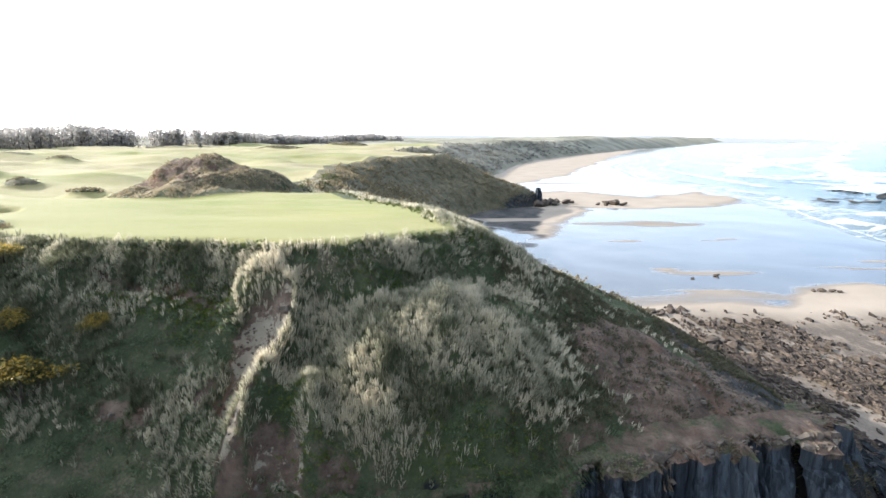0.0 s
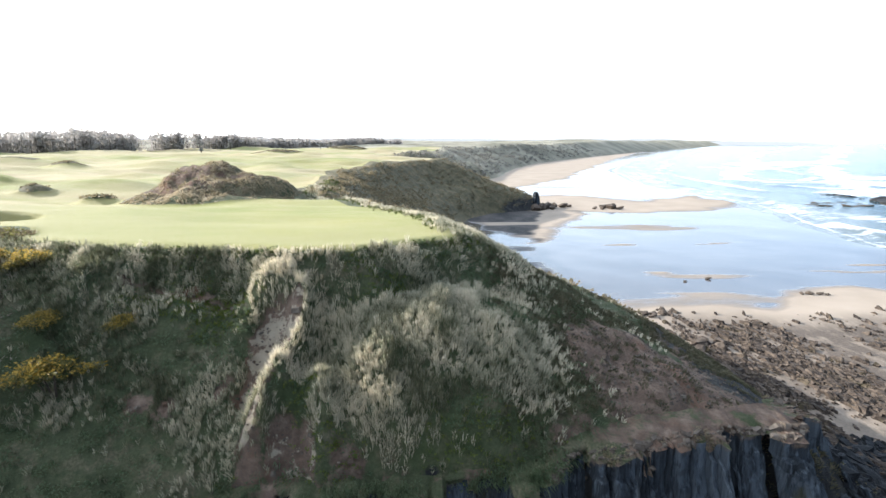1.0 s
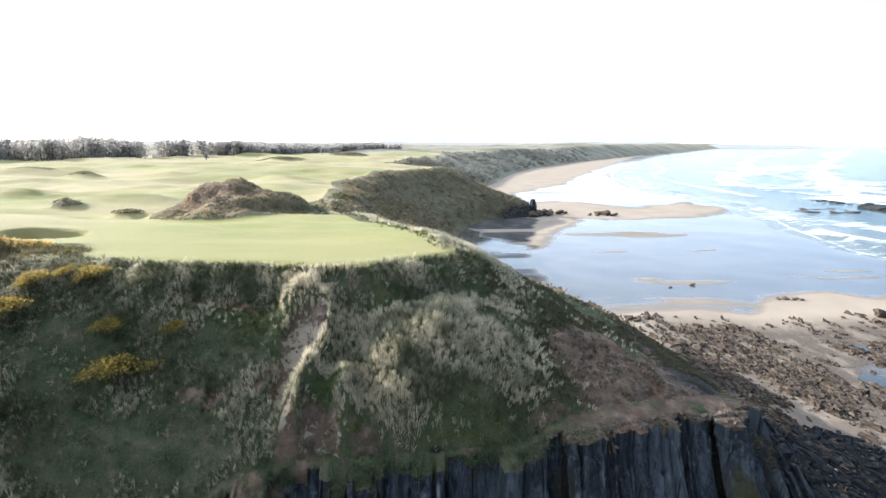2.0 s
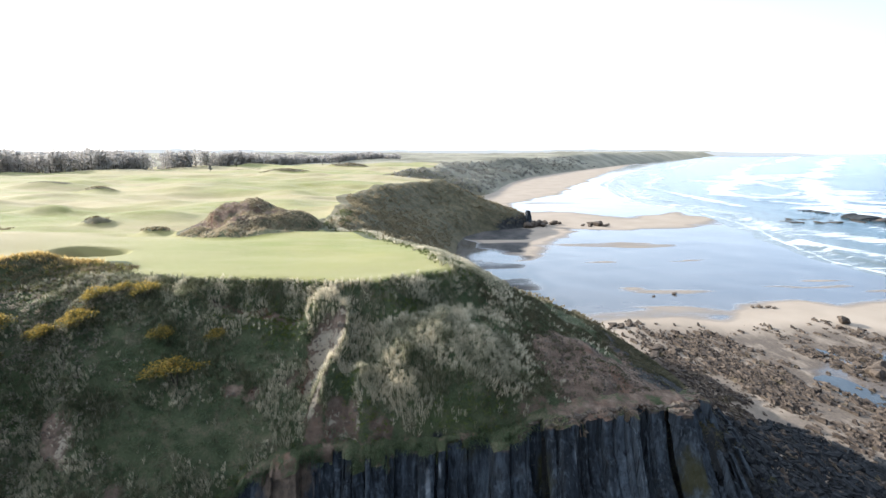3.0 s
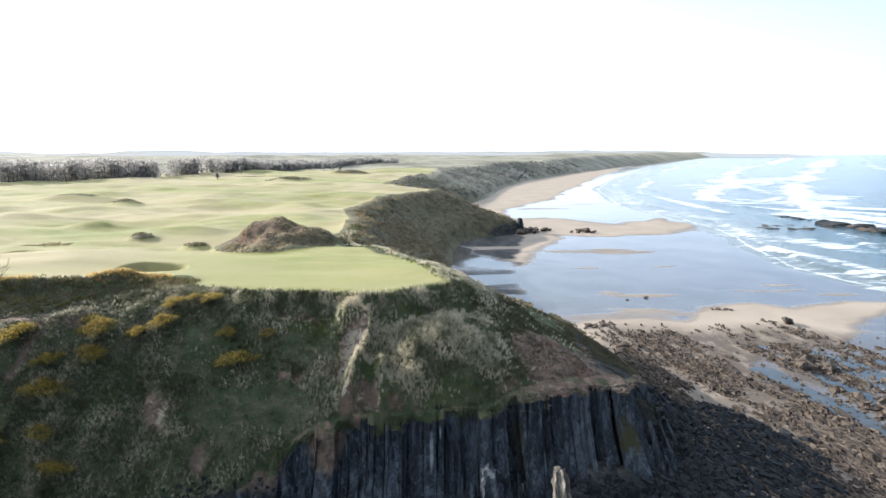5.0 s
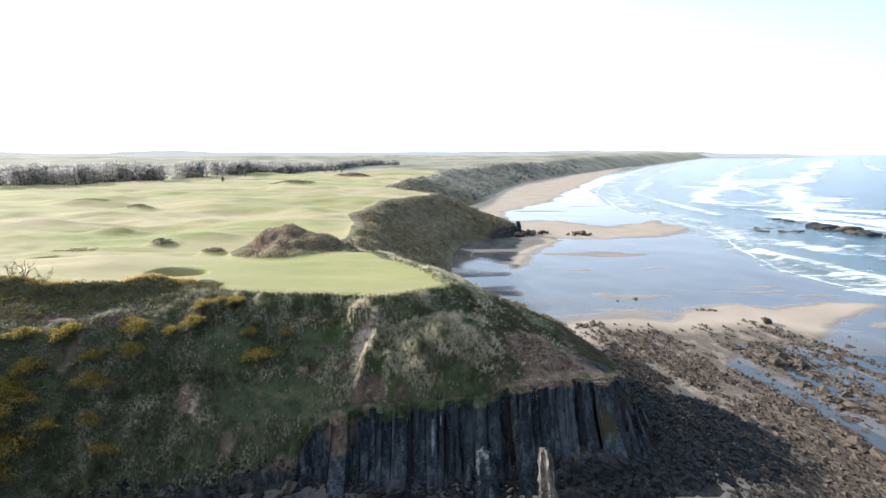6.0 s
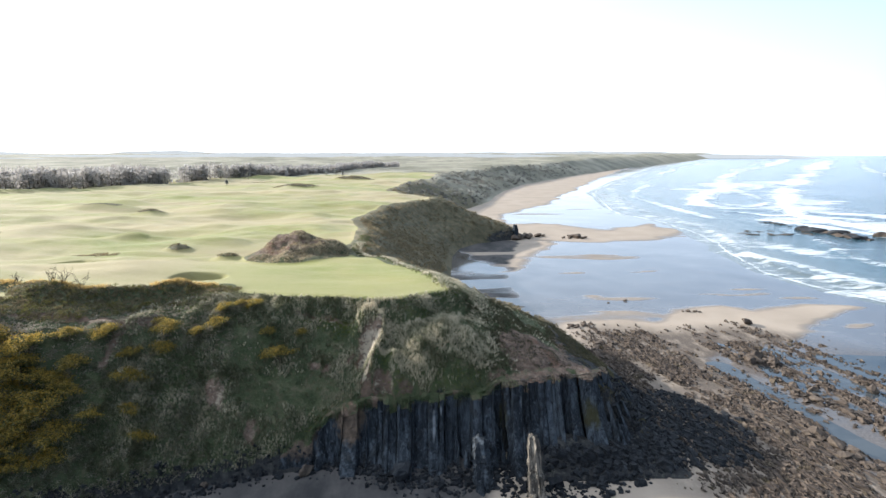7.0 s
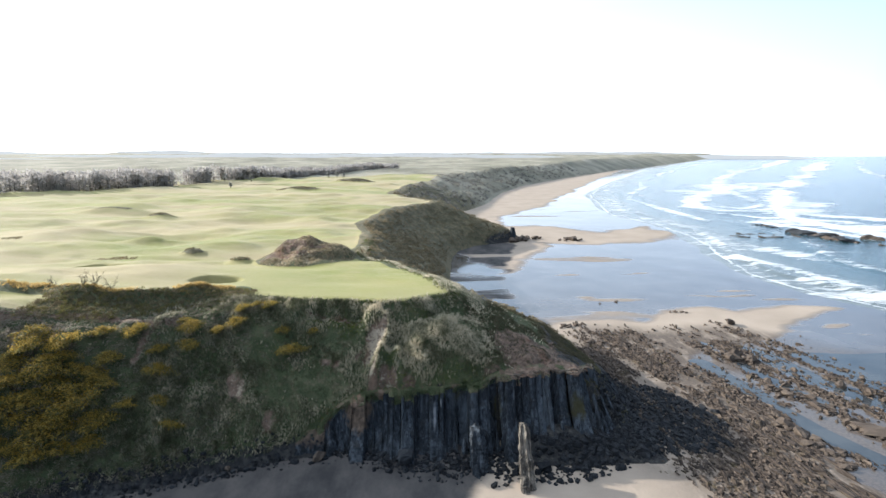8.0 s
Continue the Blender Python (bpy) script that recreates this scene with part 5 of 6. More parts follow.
for k, (bx, by, sx, sy, sz) in enumerate(((80, 27.5, 5.2, 2.4, 1.6), (84, 22, 4.6, 2.2, 1.5), (77.5, 32, 2.0, 1.3, 1.0))):
    boulder(bx, by, sx, sy, sz, -28, "long flat olive-brown ledge rising from the tidal channel", "flat ledges", k, 0.5)
for k, (bx, by, s) in enumerate(((251, 245, 3.4), (254, 242, 2.6), (262, 238, 2.4), (242, 224, 1.5), (240, 252, 1.6), (268, 232, 2.6))):
    boulder(bx, by, s * 1.7, s * 1.2, s * 0.8, -40, "rounded brown reef rock standing in white water", "outer reef rocks", k + 2, 0.5)
for k, (bx, by, s) in enumerate(((87, 48, 1.2), (90, 44, 1.3), (91.2, 41, 1.0), (83, 57, 0.8), (95, 52, 0.7), (88.5, 52, 0.6))):
    boulder(bx, by, s * 1.2, s, s * 1.1, 25 * k, "dark weedy block standing in the tidal pool", "blocks in the pool", k + 3)
# long upturned beds beside the channel
for k in range(70):
    f = pick.random()
    bx, by = 55 + 8.5 * pick.random() + 1.5 * f, 40 - 44 * f
    if 15 < by < 28 and bx < 57:
        continue
    ob = new("rock_bed", SLAB_MESHES[k % 8])
    ln = pick.uniform(1.2, 3.6)
    ob.matrix_world = pose(bx, by, float(floor_z(np.array([bx]), np.array([by]))[0]) + 0.05, pick.normal(0, 5), pick.normal(0, 3), -77 + pick.normal(0, 4)) @ Matrix.Diagonal((ln, pick.uniform(0.2, 0.45), pick.uniform(0.25, 0.5), 1))
    tagged(ob, "long narrow tan bed of rock rising from sand", "rock", "rock beds beside the channel")
boulder(-21, 21.4, 1.5, 1.1, 1.1, 30, "pale fallen boulder at the cliff foot", "fallen boulders", 2)
boulder(-35, 18.2, 0.9, 0.8, 0.7, 70, "pale fallen boulder at the cliff foot", "fallen boulders", 4)
boulder(-6.5, 19.6, 2.2, 1.6, 2.2, 10, "dark dome of rock at the cliff foot", "fallen boulders", 1, 0.3, DARK_MESHES)

# ---- marram grass, herbage and fringe of the seaward slopes ----
# patches of short green herbage between the tussocks: place and half widths
GREENS = ((-18.4, 36.2, 6.0, 3.6), (-4.9, 38.9, 4.2, 2.0), (1.6, 44.0, 5.0, 3.4), (3.2, 29.0, 6.0, 2.6), (-9.8, 30.4, 1.9, 1.6), (-6.6, 27.9, 3.0, 1.4), (-22, 29, 6, 3), (-29, 28, 5, 3), (-9.6, 38.6, 2.6, 1.2), (-33, 33, 6, 3.5), (5.5, 38.6, 2.6, 2.4))


def pale_zone(x, y):
    """Where pale marram stands thick on the seaward front."""
    p = 0.55 + 0.7 * fbm(x, y, 9, 3, 191)
    p = np.maximum(p, 2.8 * spot(x, y, -0.5, 34.4, 12.5, 9.5))
    p = np.maximum(p, 1.2 * np.exp(-(along(x, y, SPUR) / 1.3) ** 2))
    p = np.maximum(p, 1.3 * spot(x, y, -13.4, 38.0, 3.2, 1.8))
    p = np.maximum(p, 1.2 * spot(x, y, -10, 37.5, 6, 4))
    p = np.maximum(p, 0.9 * spot(x, y, -28, 36, 12, 5))
    p = np.maximum(p, 1.6 * spot(x, y, -1.3, 40.4, 3.2, 2.2))
    p = np.maximum(p, 1.8 * spot(x, y, 5.8, 32.6, 3.4, 3.2))
    for cx, cy, rx, ry in GREENS:
        p = p * (1 - 0.93 * step(0.05, 0.4, spot(x + 0.8 * fbm(x, y, 3, 2, 193), y, cx, cy, rx, ry)))
    p = p * (1 - 0.97 * step(5, 11, x)) * (1 - 0.2 * step(-24, -32, x)) * (1 - 0.6 * step(-40, -52, x))
    return p


def open_ground(x, y):
    z = ground_z(x, y)
    zb = base_height(x, y)
    lip = lip_z(x) + 0.2
    m = (1 - step(21.9, 22.3, zb)) * step(lip, lip + 0.8, z)
    return m * (1 - step(0.5, 0.75, soil_mask(x, y) + 0.25 * fbm(x, y, 2.5, 2, 197)))


x, y = scatter(74000, -52, 24, 16, 62, lambda x, y: pale_zone(x, y) * open_ground(x, y))
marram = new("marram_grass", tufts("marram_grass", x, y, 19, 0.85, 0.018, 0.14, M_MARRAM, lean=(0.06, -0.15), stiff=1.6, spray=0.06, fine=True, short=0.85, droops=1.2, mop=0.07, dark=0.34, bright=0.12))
tagged(marram, "pale silvery marram tussocks covering the steep slope", "grass", kind="stuff")
x, y = scatter(22000, -100, -44, -4, 44, lambda x, y: 0.75 * (0.45 + 0.8 * fbm(x, y, 12, 3, 199)) * open_ground(x, y) * step(19.5, 16, ground_z(x, y)))
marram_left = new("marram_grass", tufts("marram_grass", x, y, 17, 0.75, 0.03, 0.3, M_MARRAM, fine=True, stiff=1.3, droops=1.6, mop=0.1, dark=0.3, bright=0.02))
tagged(marram_left, "dull grey-green marram tussocks between gorse bushes", "grass", kind="stuff")

x, y = scatter(40000, -100, 36, -4, 62, lambda x, y: (0.62 - 0.5 * np.clip(pale_zone(x, y), 0, 1)) * open_ground(x, y) * (1 - 0.88 * step(4, 8, x)) * (1 - 0.55 * step(-38, -46, x)))
herb = new("herbage", clumps("herbage", x, y, ground_z(x, y) - 0.05, 0.5, 0.34, 30, 0.085, M_HERB))
tagged(herb, "low dark green herbs and brambles matting the slope", "herbage", kind="stuff")
# bracken whose thick spread and pale grey also imitate haze over the slope
x, y = scatter(34000, -102, -26, -6, 44, lambda x, y: (0.2 + 0.55 * step(-0.2, 0.45, fbm(x, y, 13, 3, 237))) * open_ground(x, y) * step(-28, -44, x))
bracken = new("dead_bracken", clumps("dead_bracken", x, y, ground_z(x, y) - 0.05, 0.55, 0.4, 18, 0.11, M_BRACKEN))
tagged(bracken, "dull grey-brown dead bracken spread between gorse", "bracken", kind="stuff")
x, y = scatter(17000, 4, 38, 26, 74, lambda x, y: 0.85 * step(-0.3, 0.3, fbm(x, y, 6, 3, 203) + 0.2) * (ground_z(x, y) > 2.5) * (ground_z(x, y) < 21.8) * (1 - 0.8 * step(0.4, 0.7, soil_mask(x, y))))
dry = new("dry_heath", tufts("dry_heath", x, y, 13, 0.42, 0.04, 0.55, M_HEATH, fine=True, dark=0.2))
tagged(dry, "thin dry heath and grass on the brown shoulder", "heath", kind="stuff")

# moss cushions at the foot of the tussocks and along the lip of the rock
def moss_chance(x, y):
    z = ground_z(x, y)
    lip = lip_z(x)
    p = 0.8 * np.exp(-((z - lip) / 0.9) ** 2) * step(-0.1, 0.4, fbm(x, y, 5, 2, 231)) * (x > -24) * step(11, 7, x)
    for cx, cy, rx, ry in ((-9.8, 30.6, 1.7, 1.7), (-9.4, 28.0, 1.2, 1.0), (-7, 28.2, 3, 1.5), (3.2, 29.0, 5, 2.2), (-17, 37, 3, 1.6), (-19, 38.5, 8, 1.8), (-5, 39, 3.4, 1.6)):
        p = np.maximum(p, 1.3 * spot(x, y, cx, cy, rx, ry))
    zb = base_height(x, y)
    p = np.maximum(p, 0.7 * step(20.2, 21.4, zb) * (1 - step(22.1, 22.3, zb)) * step(-0.2, 0.3, fbm(x, y, 3, 2, 235)))
    return p * (z > lip - 1.2) * (y < 56)


x, y = scatter(34000, -46, 28, 24, 56, moss_chance)
moss = new("moss", clumps("moss", x, y, ground_z(x, y) - 0.06, 0.28, 0.2, 20, 0.075, M_MOSS))
tagged(moss, "bright green moss cushions along the rock lip", "moss", kind="stuff")
x, y = scatter(9000, -24, 26, 24, 40, lambda x, y: 0.8 * np.exp(-((ground_z(x, y) - lip_z(x) - 0.1) / 0.7) ** 2) * step(-0.2, 0.3, fbm(x, y, 4, 2, 233)) * step(14, 8, x))
lip_grass = new("lip_grass", tufts("lip_grass", x, y, 20, 0.7, 0.03, 0.35, M_HERB, fine=True, droops=2.6, dark=0.3))
tagged(lip_grass, "dull green grass hanging over the rock lip", "grass", kind="stuff")

# grass, herbs and heath rooted along the very edge
lp = np.concatenate(LIP_PLACES)
lp = lp[RNG.random(len(lp)) < np.interp(lp[:, 0], (-25, 5, 9, 14, 31), (0.4, 0.4, 0.45, 0.55, 0.5)) * step(-0.1, 0.4, fbm(lp[:, 0], lp[:, 1], 2.5, 2, 243))]
lip_x, lip_y, lip_h = lp[:, 0] + RNG.normal(0, 0.1, len(lp)), lp[:, 1] + RNG.normal(0, 0.15, len(lp)), lp[:, 2]
left = lip_x < 8
edge_herbs = new("lip_grass", tufts("lip_grass", lip_x[left], lip_y[left], 16, 0.55, 0.03, 0.4, M_HERB, fine=True, droops=2.4, dark=0.35, z=lip_h[left]))
tagged(edge_herbs, "green grass hanging over the edge of the rock", "grass", kind="stuff")
edge_heath = new("dry_heath", tufts("dry_heath", lip_x[~left], lip_y[~left], 12, 0.27, 0.03, 0.5, M_SCRUB, fine=True, droops=2.0, z=lip_h[~left]))
tagged(edge_heath, "dry brown heath along the rock edge", "heath", kind="stuff")

# long uncut grass round the rim of the mown turf
def rim_chance(x, y):
    zb = base_height(x, y)
    b = step(21.2, 21.9, zb) * (1 - step(22.15, 22.35, zb))
    side = np.exp(-((x - rim_x(y) + 0.2) / 1.0) ** 2) * step(46, 50, y)
    return np.clip(np.maximum(b, side * 0.9), 0, 1)


x, y = scatter(30000, -60, 4, 36, 110, rim_chance)
fringe = new("edge_grass", tufts("edge_grass", x, y, 12, 0.32, 0.035, 0.45, M_FRINGE))
tagged(fringe, "long uncut grass fringing the mown turf", "grass", kind="stuff")
x, y = scatter(6500, -26, 6, 46, 100, lambda x, y: np.exp(-((x - rim_x(y) - 0.5) / 1.1) ** 2))
pale_rim = new("marram_grass", tufts("marram_grass", x, y, 18, 0.75, 0.035, 0.35, M_MARRAM, bright=0.1, fine=True))
tagged(pale_rim, "pale dry marram along the clifftop edge", "grass", kind="stuff")

x, y = scatter(6500, -60, 4, 30, 50, lambda x, y: step(18.8, 20.2, base_height(x, y)) * (1 - step(22.0, 22.3, base_height(x, y))) * 0.9 * step(-46, -39, x))
# raised blade tone puts sunlight on these tussocks
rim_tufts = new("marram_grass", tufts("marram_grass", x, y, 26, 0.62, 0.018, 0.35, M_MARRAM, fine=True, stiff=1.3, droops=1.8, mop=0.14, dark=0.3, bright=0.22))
tagged(rim_tufts, "sunlit pale tussocks under the edge of the green", "grass", kind="stuff")

# the mound, the seaward bank and small rough patches
m_spot = lambda x, y: np.clip(spot(x, y, -36.6, 84, 15.5, 15, -12) * 1.5, 0, 1)
x, y = scatter(11500, -62, -18, 66, 102, lambda x, y: step(0.14, 0.35, m_spot(x, y)) * step(-0.5, 0.3, fbm(x, y * 1.5, 5, 3, 205)))
mound_grass = new("dune_grass", tufts("dune_grass", x, y, 12, 0.38, 0.035, 0.5, M_STRAW, fine=True, dark=0.2))
tagged(mound_grass, "dry straw-coloured grass over the dune mound", "grass", kind="stuff")
x, y = scatter(900, -60, -20, 68, 102, lambda x, y: step(0.35, 0.6, m_spot(x, y)) * step(0.05, 0.45, fbm(x, y, 8, 2, 207)) * 0.5)
mound_scrub = new("mound_scrub", clumps("mound_scrub", x, y, ground_z(x, y) - 0.1, 0.8, 0.7, 30, 0.16, M_SCRUB))
tagged(mound_scrub, "brown heathery scrub on the dune mound", "scrub", kind="stuff")
x, y = scatter(13000, -102, -38, 30, 52, lambda x, y: np.exp(-(along(x, y - 0.5, BANK) / 1.1) ** 2) * step(-0.15, 0.4, fbm(x, y, 8, 2, 239)))
bank_grass = new("bank_grass", tufts("bank_grass", x, y, 14, 0.75, 0.045, 0.5, M_GOLD, fine=True, bright=0.1))
tagged(bank_grass, "golden dry grass on the bank above the slope", "grass", kind="stuff")
x, y = scatter(1800, -102, -38, 30, 50, lambda x, y: np.exp(-(along(x, y + 0.6, BANK) / 1.8) ** 2) * 0.5)
bank_scrub = new("bank_scrub", clumps("bank_scrub", x, y, ground_z(x, y) - 0.1, 0.6, 0.5, 34, 0.1, M_SCRUB))
tagged(bank_scrub, "low gorse and heath along the bank", "scrub", kind="stuff")
# rough cover between the bank and the head of the slope
def shelf_chance(x, y):
    b = np.interp(x, [p[0] for p in BANK], [p[1] for p in BANK])
    zb = base_height(x, y)
    return (zb > 21.6) * (y < b + 0.5) * (x > -74)


x, y = scatter(6000, -76, -38, 28, 48, lambda x, y: shelf_chance(x, y) * 0.8)
shelf_grass = new("shelf_grass", tufts("shelf_grass", x, y, 12, 0.45, 0.04, 0.5, M_SCRUB, fine=True))
tagged(shelf_grass, "dull brown rough grass below the bank", "grass", kind="stuff")
x, y = scatter(900, -76, -38, 28, 48, lambda x, y: shelf_chance(x, y) * 0.6)
shelf_scrub = new("shelf_scrub", clumps("shelf_scrub", x, y, ground_z(x, y) - 0.1, 0.7, 0.5, 34, 0.14, M_GORSE))
tagged(shelf_scrub, "dark heath and gorse below the bank", "scrub", kind="stuff")
patches = ((-70, 90, 4, 2.2), (-53.5, 81.5, 3, 2), (-120, 172, 8, 3), (-100, 330, 20, 6), (-70, 420, 22, 8), (-88, 84, 9, 2.5), (-134, 108, 4, 2), (-105, 508, 16, 5), (-150, 400, 18, 4))
x, y = scatter(60000, -190, -40, 75, 520, lambda x, y: np.max([step(0.1, 0.5, spot(x, y, *p)) for p in patches], 0) * 0.8)
rough_patches = new("rough_patches", clumps("rough_patches", x, y, ground_z(x, y) - 0.1, 0.9, 0.3, 20, 0.22, M_SCRUB))
tagged(rough_patches, "tufts of brown rough scattered over the links", "scrub", kind="stuff")

# scrub on the further cliffs
def far_scrub(x, y):
    zb = base_height(x, y)
    return (zb > 2) * (zb < 22.4) * (0.45 + 0.5 * fbm(x, y, 30, 3, 211))


x, y = scatter(15000, -40, 60, 66, 330, far_scrub)
cliff_scrub = new("cliff_scrub", clumps("cliff_scrub", x, y, ground_z(x, y) - 0.2, 1.1, 0.9, 22, 0.26, M_SCRUB))
tagged(cliff_scrub, "brown and olive scrub cloaking the next cliff", "scrub", kind="stuff")
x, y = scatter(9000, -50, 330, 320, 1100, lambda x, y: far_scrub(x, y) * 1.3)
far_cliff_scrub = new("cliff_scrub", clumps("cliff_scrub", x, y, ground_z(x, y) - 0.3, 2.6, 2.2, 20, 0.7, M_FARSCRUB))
tagged(far_cliff_scrub, "scrub on the distant shore cliffs, greyed for haze", "scrub", kind="stuff")

# clods and stones on the bare earth
x, y = scatter(15000, -40, 36, 22, 56, lambda x, y: step(0.35, 0.7, soil_mask(x, y)) * (ground_z(x, y) > 3) * (ground_z(x, y) < 22))
s = RNG.gamma(1.3, 0.035, len(x)) + 0.02
clods = new("earth_clods", rubble("earth_clods", x, y, ground_z(x, y) + s * 0.2, s * 1.4, s, s * 0.7, RNG.uniform(0, 6.28, len(x)), M_CLOD))
tagged(clods, "brown clods and small stones on bare earth", "earth", kind="stuff")

lp = np.concatenate(LIP_PLACES)
lp = lp[(lp[:, 0] > 7) & (RNG.random(len(lp)) < 0.55)]
s = RNG.gamma(1.3, 0.045, len(lp)) + 0.03
edge_clods = new("earth_clods", rubble("earth_clods", lp[:, 0] + RNG.normal(0, 0.1, len(lp)), lp[:, 1] + RNG.normal(0, 0.1, len(lp)), lp[:, 2], s * 1.4, s, s * 0.7, RNG.uniform(0, 6.28, len(lp)), M_CLOD))
tagged(edge_clods, "crumbled earth and stones along the rock edge", "earth", kind="stuff")

# ---- gorse bushes ----
def gorse_bush(seed):
    """A gorse bush on bare leaning stems, flowering on its crown."""
    r = np.random.default_rng(seed)
    root = new("gorse_bush")
    v, f = [], []
    for k in range(9):
        a, ln = 6.28 * k / 9 + r.uniform(0, 0.5), r.uniform(0.7, 1.1)
        b = np.array([0.15 * math.cos(a), 0.15 * math.sin(a), -0.2])
        e = np.array([ln * 0.75 * math.cos(a), ln * 0.75 * math.sin(a), ln * 0.95])
        s = np.array([-math.sin(a), math.cos(a), 0]) * 0.045
        up = np.array([0, 0, 0.05])
        i = len(v)
        v += [b - s, b + s, b + up, e - s * 0.4, e + s * 0.4, e + up * 0.4]
        f += [(i, i + 1, i + 4), (i, i + 4, i + 3), (i + 1, i + 2, i + 5), (i + 1, i + 5, i + 4), (i + 2, i, i + 3), (i + 2, i + 3, i + 5)]
    part("woody_base", mesh_from("woody_base", v, f, M_BARK), root, "grey woody stems")
    n = 16
    a, d = r.uniform(0, 6.28, n), np.sqrt(r.random(n)) * 1.05
    cx, cy, cz = np.cos(a) * d, np.sin(a) * d, 0.35 + 0.75 * (1 - d / 1.3) + r.normal(0, 0.08, n)
    tagged(part("foliage", clumps("foliage", cx, cy, cz, 0.55, 0.5, 84, 0.07, M_GORSE, r), root), kind="stuff")
    tagged(part("blossom", clumps("blossom", cx, cy, cz + 0.12, 0.55, 0.55, 84, 0.06, M_FLOWER, r), root, "yellow flowers"), kind="stuff")
    return tagged(root, "spreading gorse bush with dull yellow flowers on the slope", "gorse bush", "gorse on the slope")


BUSHES = [gorse_bush(601 + k) for k in range(4)]
GORSE = [(-66.5, 16.2, 1.9), (-66.5, 22.3, 1.6), (-62.2, 24.2, 1.6), (-57.9, 19, 2.2), (-54.8, 17.6, 1.7), (-61.6, 19.7, 1.8), (-66.8, 18.3, 1.8), (-58.2, 27, 1.2), (-53, 29, 1.4), (-45.5, 32.5, 1.3), (-45.6, 30, 1.2), (-48.7, 25.8, 1.5), (-44.6, 19.8, 1.3), (-27.3, 32.4, 1.75), (-33.2, 39.7, 1.0), (-38.2, 35, 1.1), (-54.7, 15.6, 1.3), (-62.3, 14.6, 1.7), (-72, 18, 2.0), (-71, 13, 2.0), (-77, 16, 2.2)]
GORSE += [(-68.5, 15, 2.0), (-64, 20.5, 1.9), (-60, 16, 2.0), (-57.5, 22.5, 1.6), (-66, 13, 1.8), (-61, 12.5, 1.7), (-70.5, 17, 2.0), (-74, 14.5, 2.0), (-68, 24.5, 1.5), (-64, 15.5, 1.9), (-58.5, 14.2, 1.6), (-62, 22, 1.7)]
GORSE += [(-75, 22, 1.6), (-59.5, 17, 1.7), (-63.5, 17.5, 1.8), (-69, 20.5, 1.7), (-56, 21.5, 1.5), (-51, 20, 1.3), (-49.5, 28, 1.1), (-41, 33.5, 0.9), (-30, 35.5, 0.8), (-47, 33.5, 1.0), (-60, 22, 1.5), (-64.5, 12.5, 1.5), (-35.5, 39.5, 0.8), (-38, 38.5, 0.9), (-24.5, 36.5, 0.7), (-56, 24.5, 1.2), (-47, 22, 1.1)]
for k, (gx, gy, s) in enumerate(GORSE):
    gz = float(ground_z(np.array([gx]), np.array([gy]))[0])
    s *= 1.25 if gx > -52 else 1.35
    m = pose(gx, gy, gz - 0.1, -14, 0, 57 * k) @ Matrix.Diagonal((s, s, s * (0.7 + 0.15 * math.sin(k)), 1))
    if k < len(BUSHES):
        BUSHES[k].matrix_world = m
    else:
        ob = copy_thing(BUSHES[k % 4], m)
        ob.matrix_world = m

# ---- bare wind-bent shrubs on the bank ----
def bare_shrub(x, y, size, seed, label):
    r = np.random.default_rng(seed)
    root = new("bare_shrub")
    gz = float(ground_z(np.array([x]), np.array([y]))[0])
    root.location = (x, y, gz)
    for k in range(6):
        cu = bpy.data.curves.new("branch", "CURVE")
        cu.dimensions, cu.bevel_depth, cu.bevel_resolution, cu.resolution_u = "3D", 0.05, 1, 3
        todo = [(np.zeros(3), np.array([r.normal(0.2, 0.4), r.normal(0, 0.4), 1.0]), size * r.uniform(0.5, 0.8), 0)]
        while todo:
            p, d, ln, depth = todo.pop()
            sp = cu.splines.new("POLY")
            sp.points.add(2)
            d = d / np.linalg.norm(d)
            q = p + d * ln * 0.5 + r.normal(0, 0.05, 3)
            e = p + d * ln + r.normal(0, 0.08, 3)
            for pt, co, rad in zip(sp.points, (p, q, e), (0.9 ** depth * (1 - 0.25 * depth), 0.8 - 0.2 * depth, 0.55 - 0.14 * depth)):
                pt.co, pt.radius = (*co, 1), max(rad, 0.15)
            if depth < 3:
                todo += [(e if r.random() < 0.6 else q, d + r.normal(0, 0.55, 3) + np.array([0.15, 0, 0.1]), ln * 0.62, depth + 1) for _ in range(2)]
        ob = part("branch", cu, root)
        cu.materials.append(M_BARK)
    return tagged(root, label, "shrub", "bare shrubs on the bank")


bare_shrub(-66, 39, 2.6, 701, "bare grey wind-bent shrub on the grassy bank")
bare_shrub(-63.4, 39.6, 2.3, 702, "bare grey wind-bent shrub on the grassy bank")
bare_shrub(-68.5, 39.4, 2.0, 703, "bare grey wind-bent shrub on the grassy bank")
bare_shrub(-75.5, 41, 1.4, 704, "small leafless shrub standing on the bank")

# ---- woods at the back of the links ----
def wood_chance(x, y):
    front = np.interp(x, (-700, -420, -280, -250, -217, -190, -150, -100, -60), (210, 250, 292, 316, 330, 445, 500, 640, 760))
    d = y - front
    return np.where(d > 0, np.where(d < 62, 0.8, 0.0), 0) * (0.8 + 0.3 * fbm(x, y, 60, 2, 221))


x, y = scatter(20000, -640, -60, 200, 900, wood_chance)
h = RNG.uniform(10.5, 14.5, len(x)) * (1 - 0.5 * step(-215, -120, x))
z = ground_z(x, y)
tv, tf = [], []
rep = 5
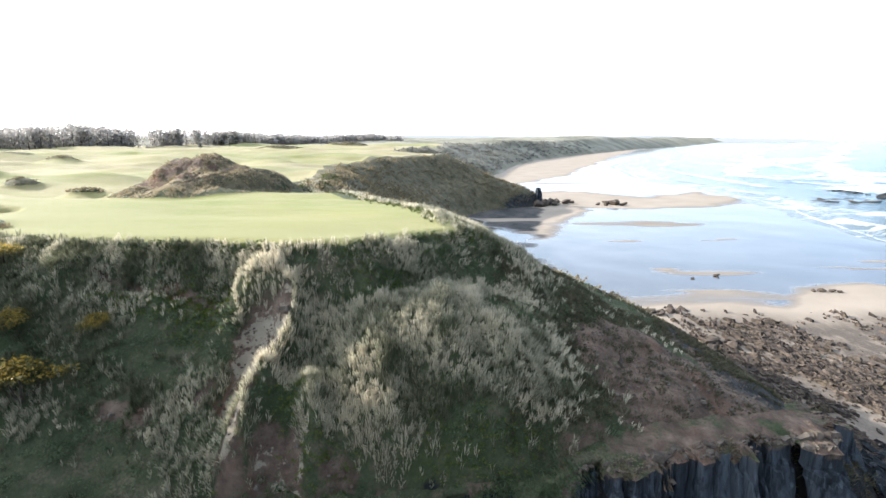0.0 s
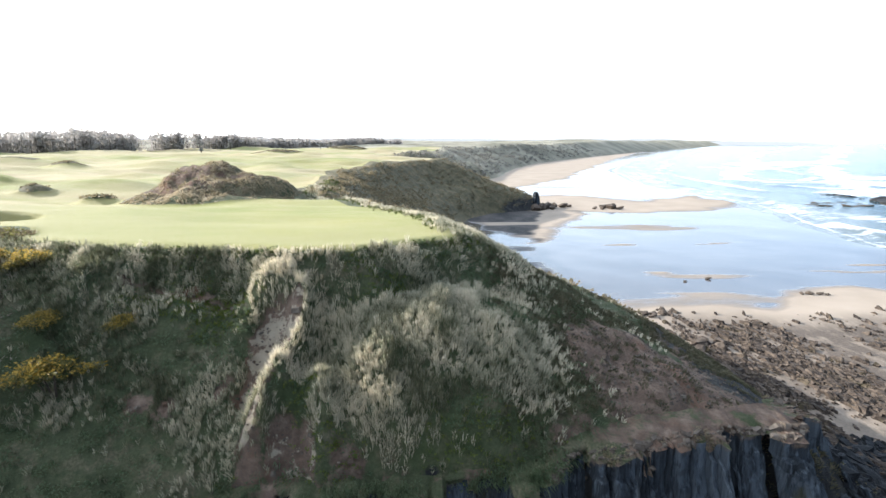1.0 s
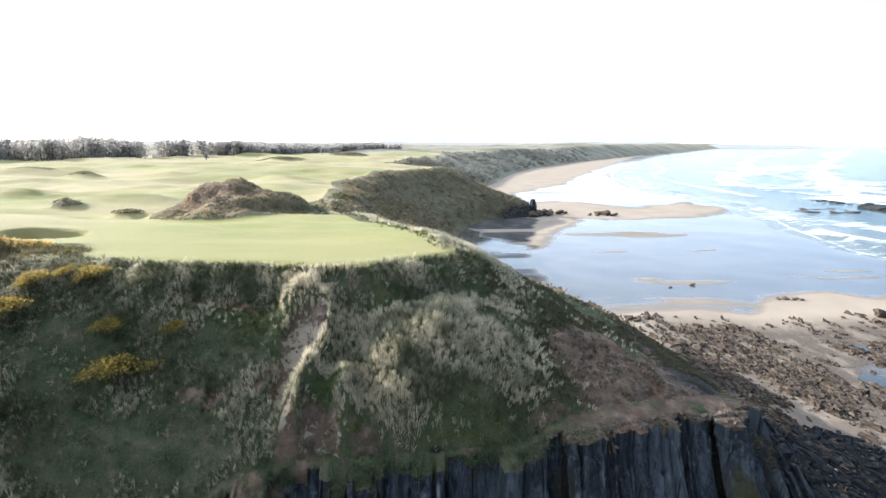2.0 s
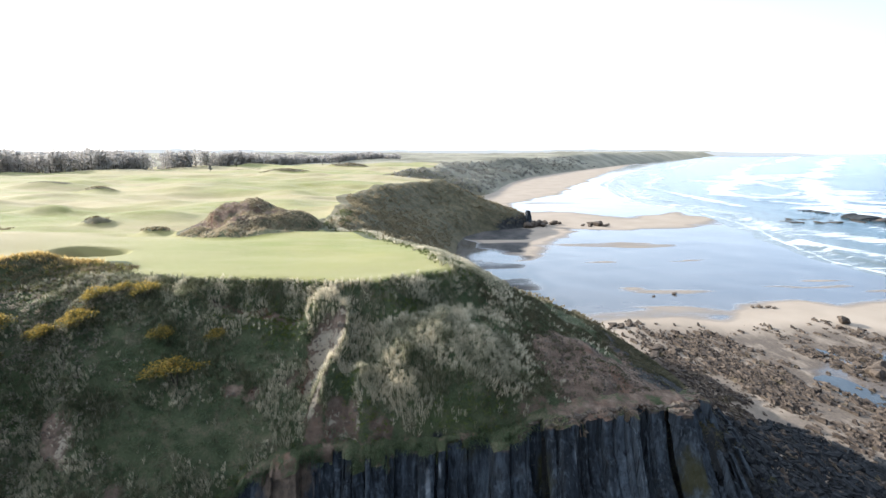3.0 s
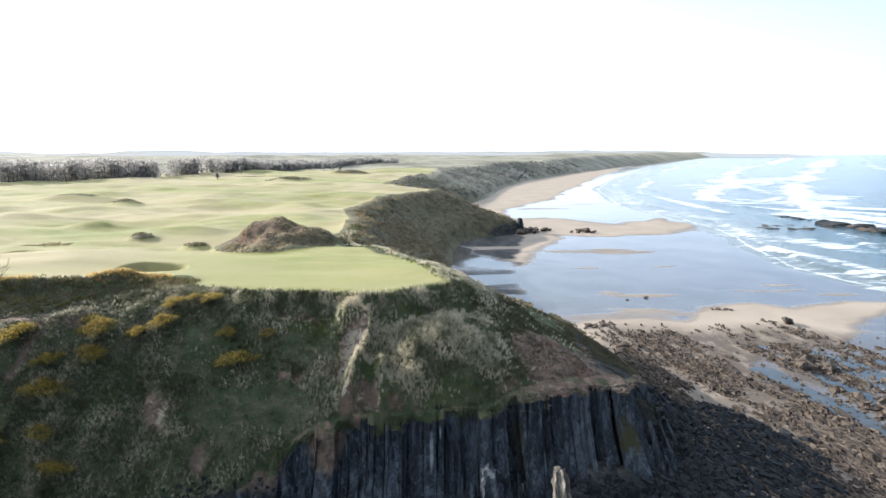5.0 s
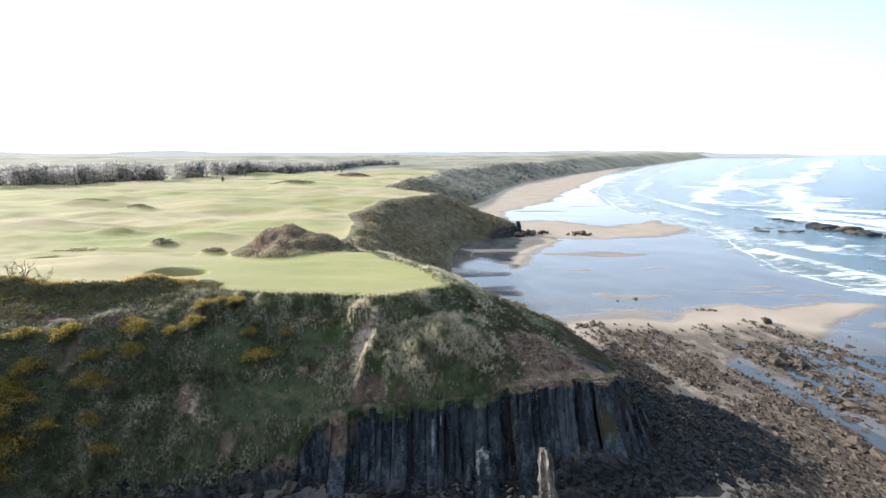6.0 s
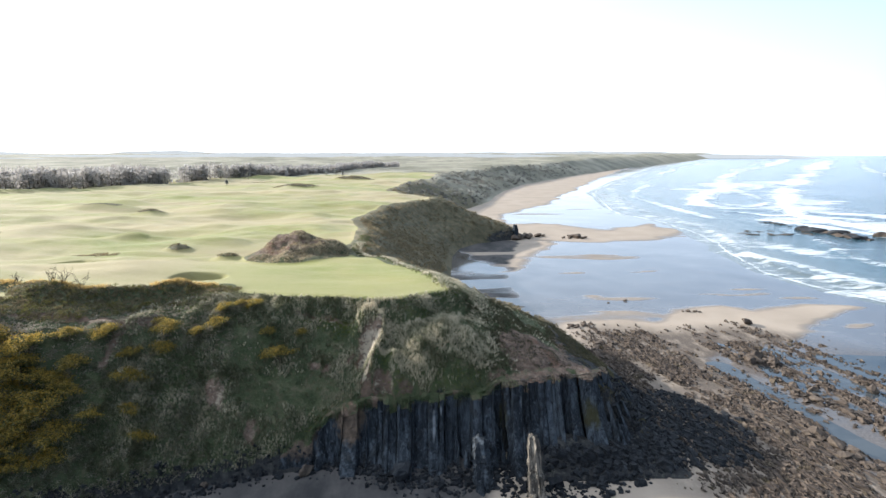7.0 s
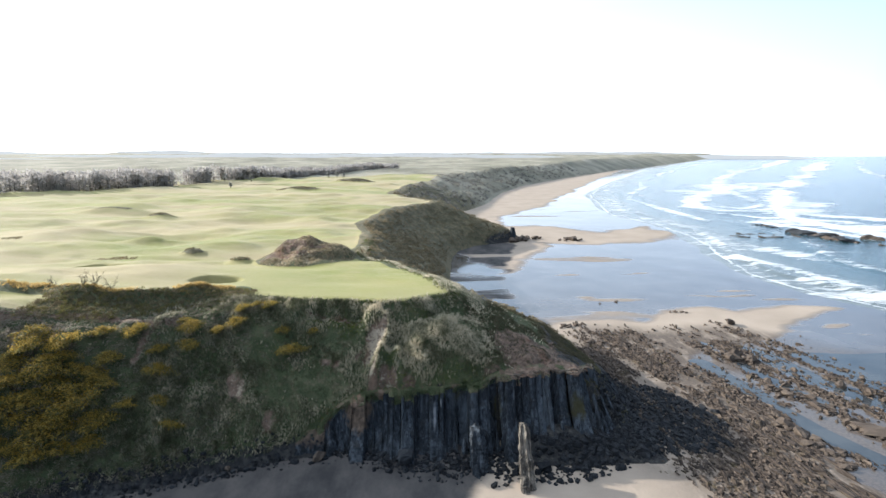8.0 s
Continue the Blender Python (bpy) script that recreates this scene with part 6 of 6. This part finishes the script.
for k in range(len(x)):  # tapered trunks
    i = len(tv)
    for j in range(3):
        a = 2.09 * j
        tv.append((x[k] + 0.28 * math.cos(a), y[k] + 0.28 * math.sin(a), z[k] - 0.3))
        tv.append((x[k] + 0.06 * math.cos(a), y[k] + 0.06 * math.sin(a), z[k] + h[k] * 0.9))
    for j in range(3):
        p, q = i + 2 * j, i + 2 * ((j + 1) % 3)
        tf += [(p, q, q + 1), (p, q + 1, p + 1)]
woods = new("far_woods", mesh_from("trunks", tv, tf, M_BARK))
tagged(woods, "woods along the back of the links, crowns paled for haze", "woods", kind="stuff")
idx = np.repeat(np.arange(len(x)), rep)
lev = np.tile(np.linspace(0.06, 0.84, rep), len(x))
jit = RNG.normal(0, 1, (len(idx), 2))
cx = x[idx] + jit[:, 0] * (1 - lev) * 1.7
cy = y[idx] + jit[:, 1] * (1 - lev) * 1.7
crown = clumps("crowns", cx, cy, z[idx] + h[idx] * (lev - 0.1), 3.7, 3.2, 20, 0.95, M_HAZECROWN)
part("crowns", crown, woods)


def lone_tree(x, y, h, seed):
    """A small pine: trunk, limbs and a layered crown."""
    r = np.random.default_rng(seed)
    root = new("pine_tree")
    root.location = (x, y, float(ground_z(np.array([x]), np.array([y]))[0]))
    part("trunk", rock_column("trunk", (0, 0, -0.3), (0.2, 0, h * 0.92), 0.25, 6, 6, M_BARK, seed, 1.0, 0.25), root)
    n = 22
    lv = r.uniform(0.3, 0.95, n)
    a, d = r.uniform(0, 6.28, n), (1.05 - lv) * h * 0.36
    px, py, pz = np.cos(a) * d, np.sin(a) * d, lv * h
    for k in range(0, n, 3):
        part("limb", rock_column("limb", (0, 0, pz[k] * 0.9), (px[k], py[k], pz[k]), 0.08, 3, 5, M_BARK, seed + k, 1.0, 0.4), root)
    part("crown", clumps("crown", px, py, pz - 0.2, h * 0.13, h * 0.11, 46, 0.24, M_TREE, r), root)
    return tagged(root, "small pine standing alone at the back of the links, greyed for haze", "tree", "lone pines")


for k, (tx, ty, th) in enumerate(((-187, 421, 7.5), (-166, 428, 6.5), (-160, 362, 4.5), (-112, 505, 6), (-104, 510, 6.5), (-97, 512, 5))):
    lone_tree(tx, ty, th, 801 + 20 * k)

# ---- far hills, their haze put in as a pale glow ----
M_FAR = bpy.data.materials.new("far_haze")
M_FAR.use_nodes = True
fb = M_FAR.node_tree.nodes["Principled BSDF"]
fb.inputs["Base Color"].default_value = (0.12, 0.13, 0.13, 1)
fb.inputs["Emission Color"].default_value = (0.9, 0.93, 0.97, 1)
# emission stands in for bright haze over the far land
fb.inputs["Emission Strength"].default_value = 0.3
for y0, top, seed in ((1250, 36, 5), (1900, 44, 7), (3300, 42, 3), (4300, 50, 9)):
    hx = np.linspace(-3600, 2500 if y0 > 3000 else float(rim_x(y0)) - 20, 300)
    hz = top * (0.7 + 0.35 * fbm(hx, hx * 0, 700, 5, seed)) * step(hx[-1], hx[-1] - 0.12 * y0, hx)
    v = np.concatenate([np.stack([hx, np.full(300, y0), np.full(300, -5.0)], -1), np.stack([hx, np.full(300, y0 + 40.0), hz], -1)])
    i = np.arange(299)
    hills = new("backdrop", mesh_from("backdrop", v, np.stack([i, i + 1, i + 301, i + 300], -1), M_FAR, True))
    tagged(hills, "low far hills fading into bright sea haze", "hills", kind="structure")
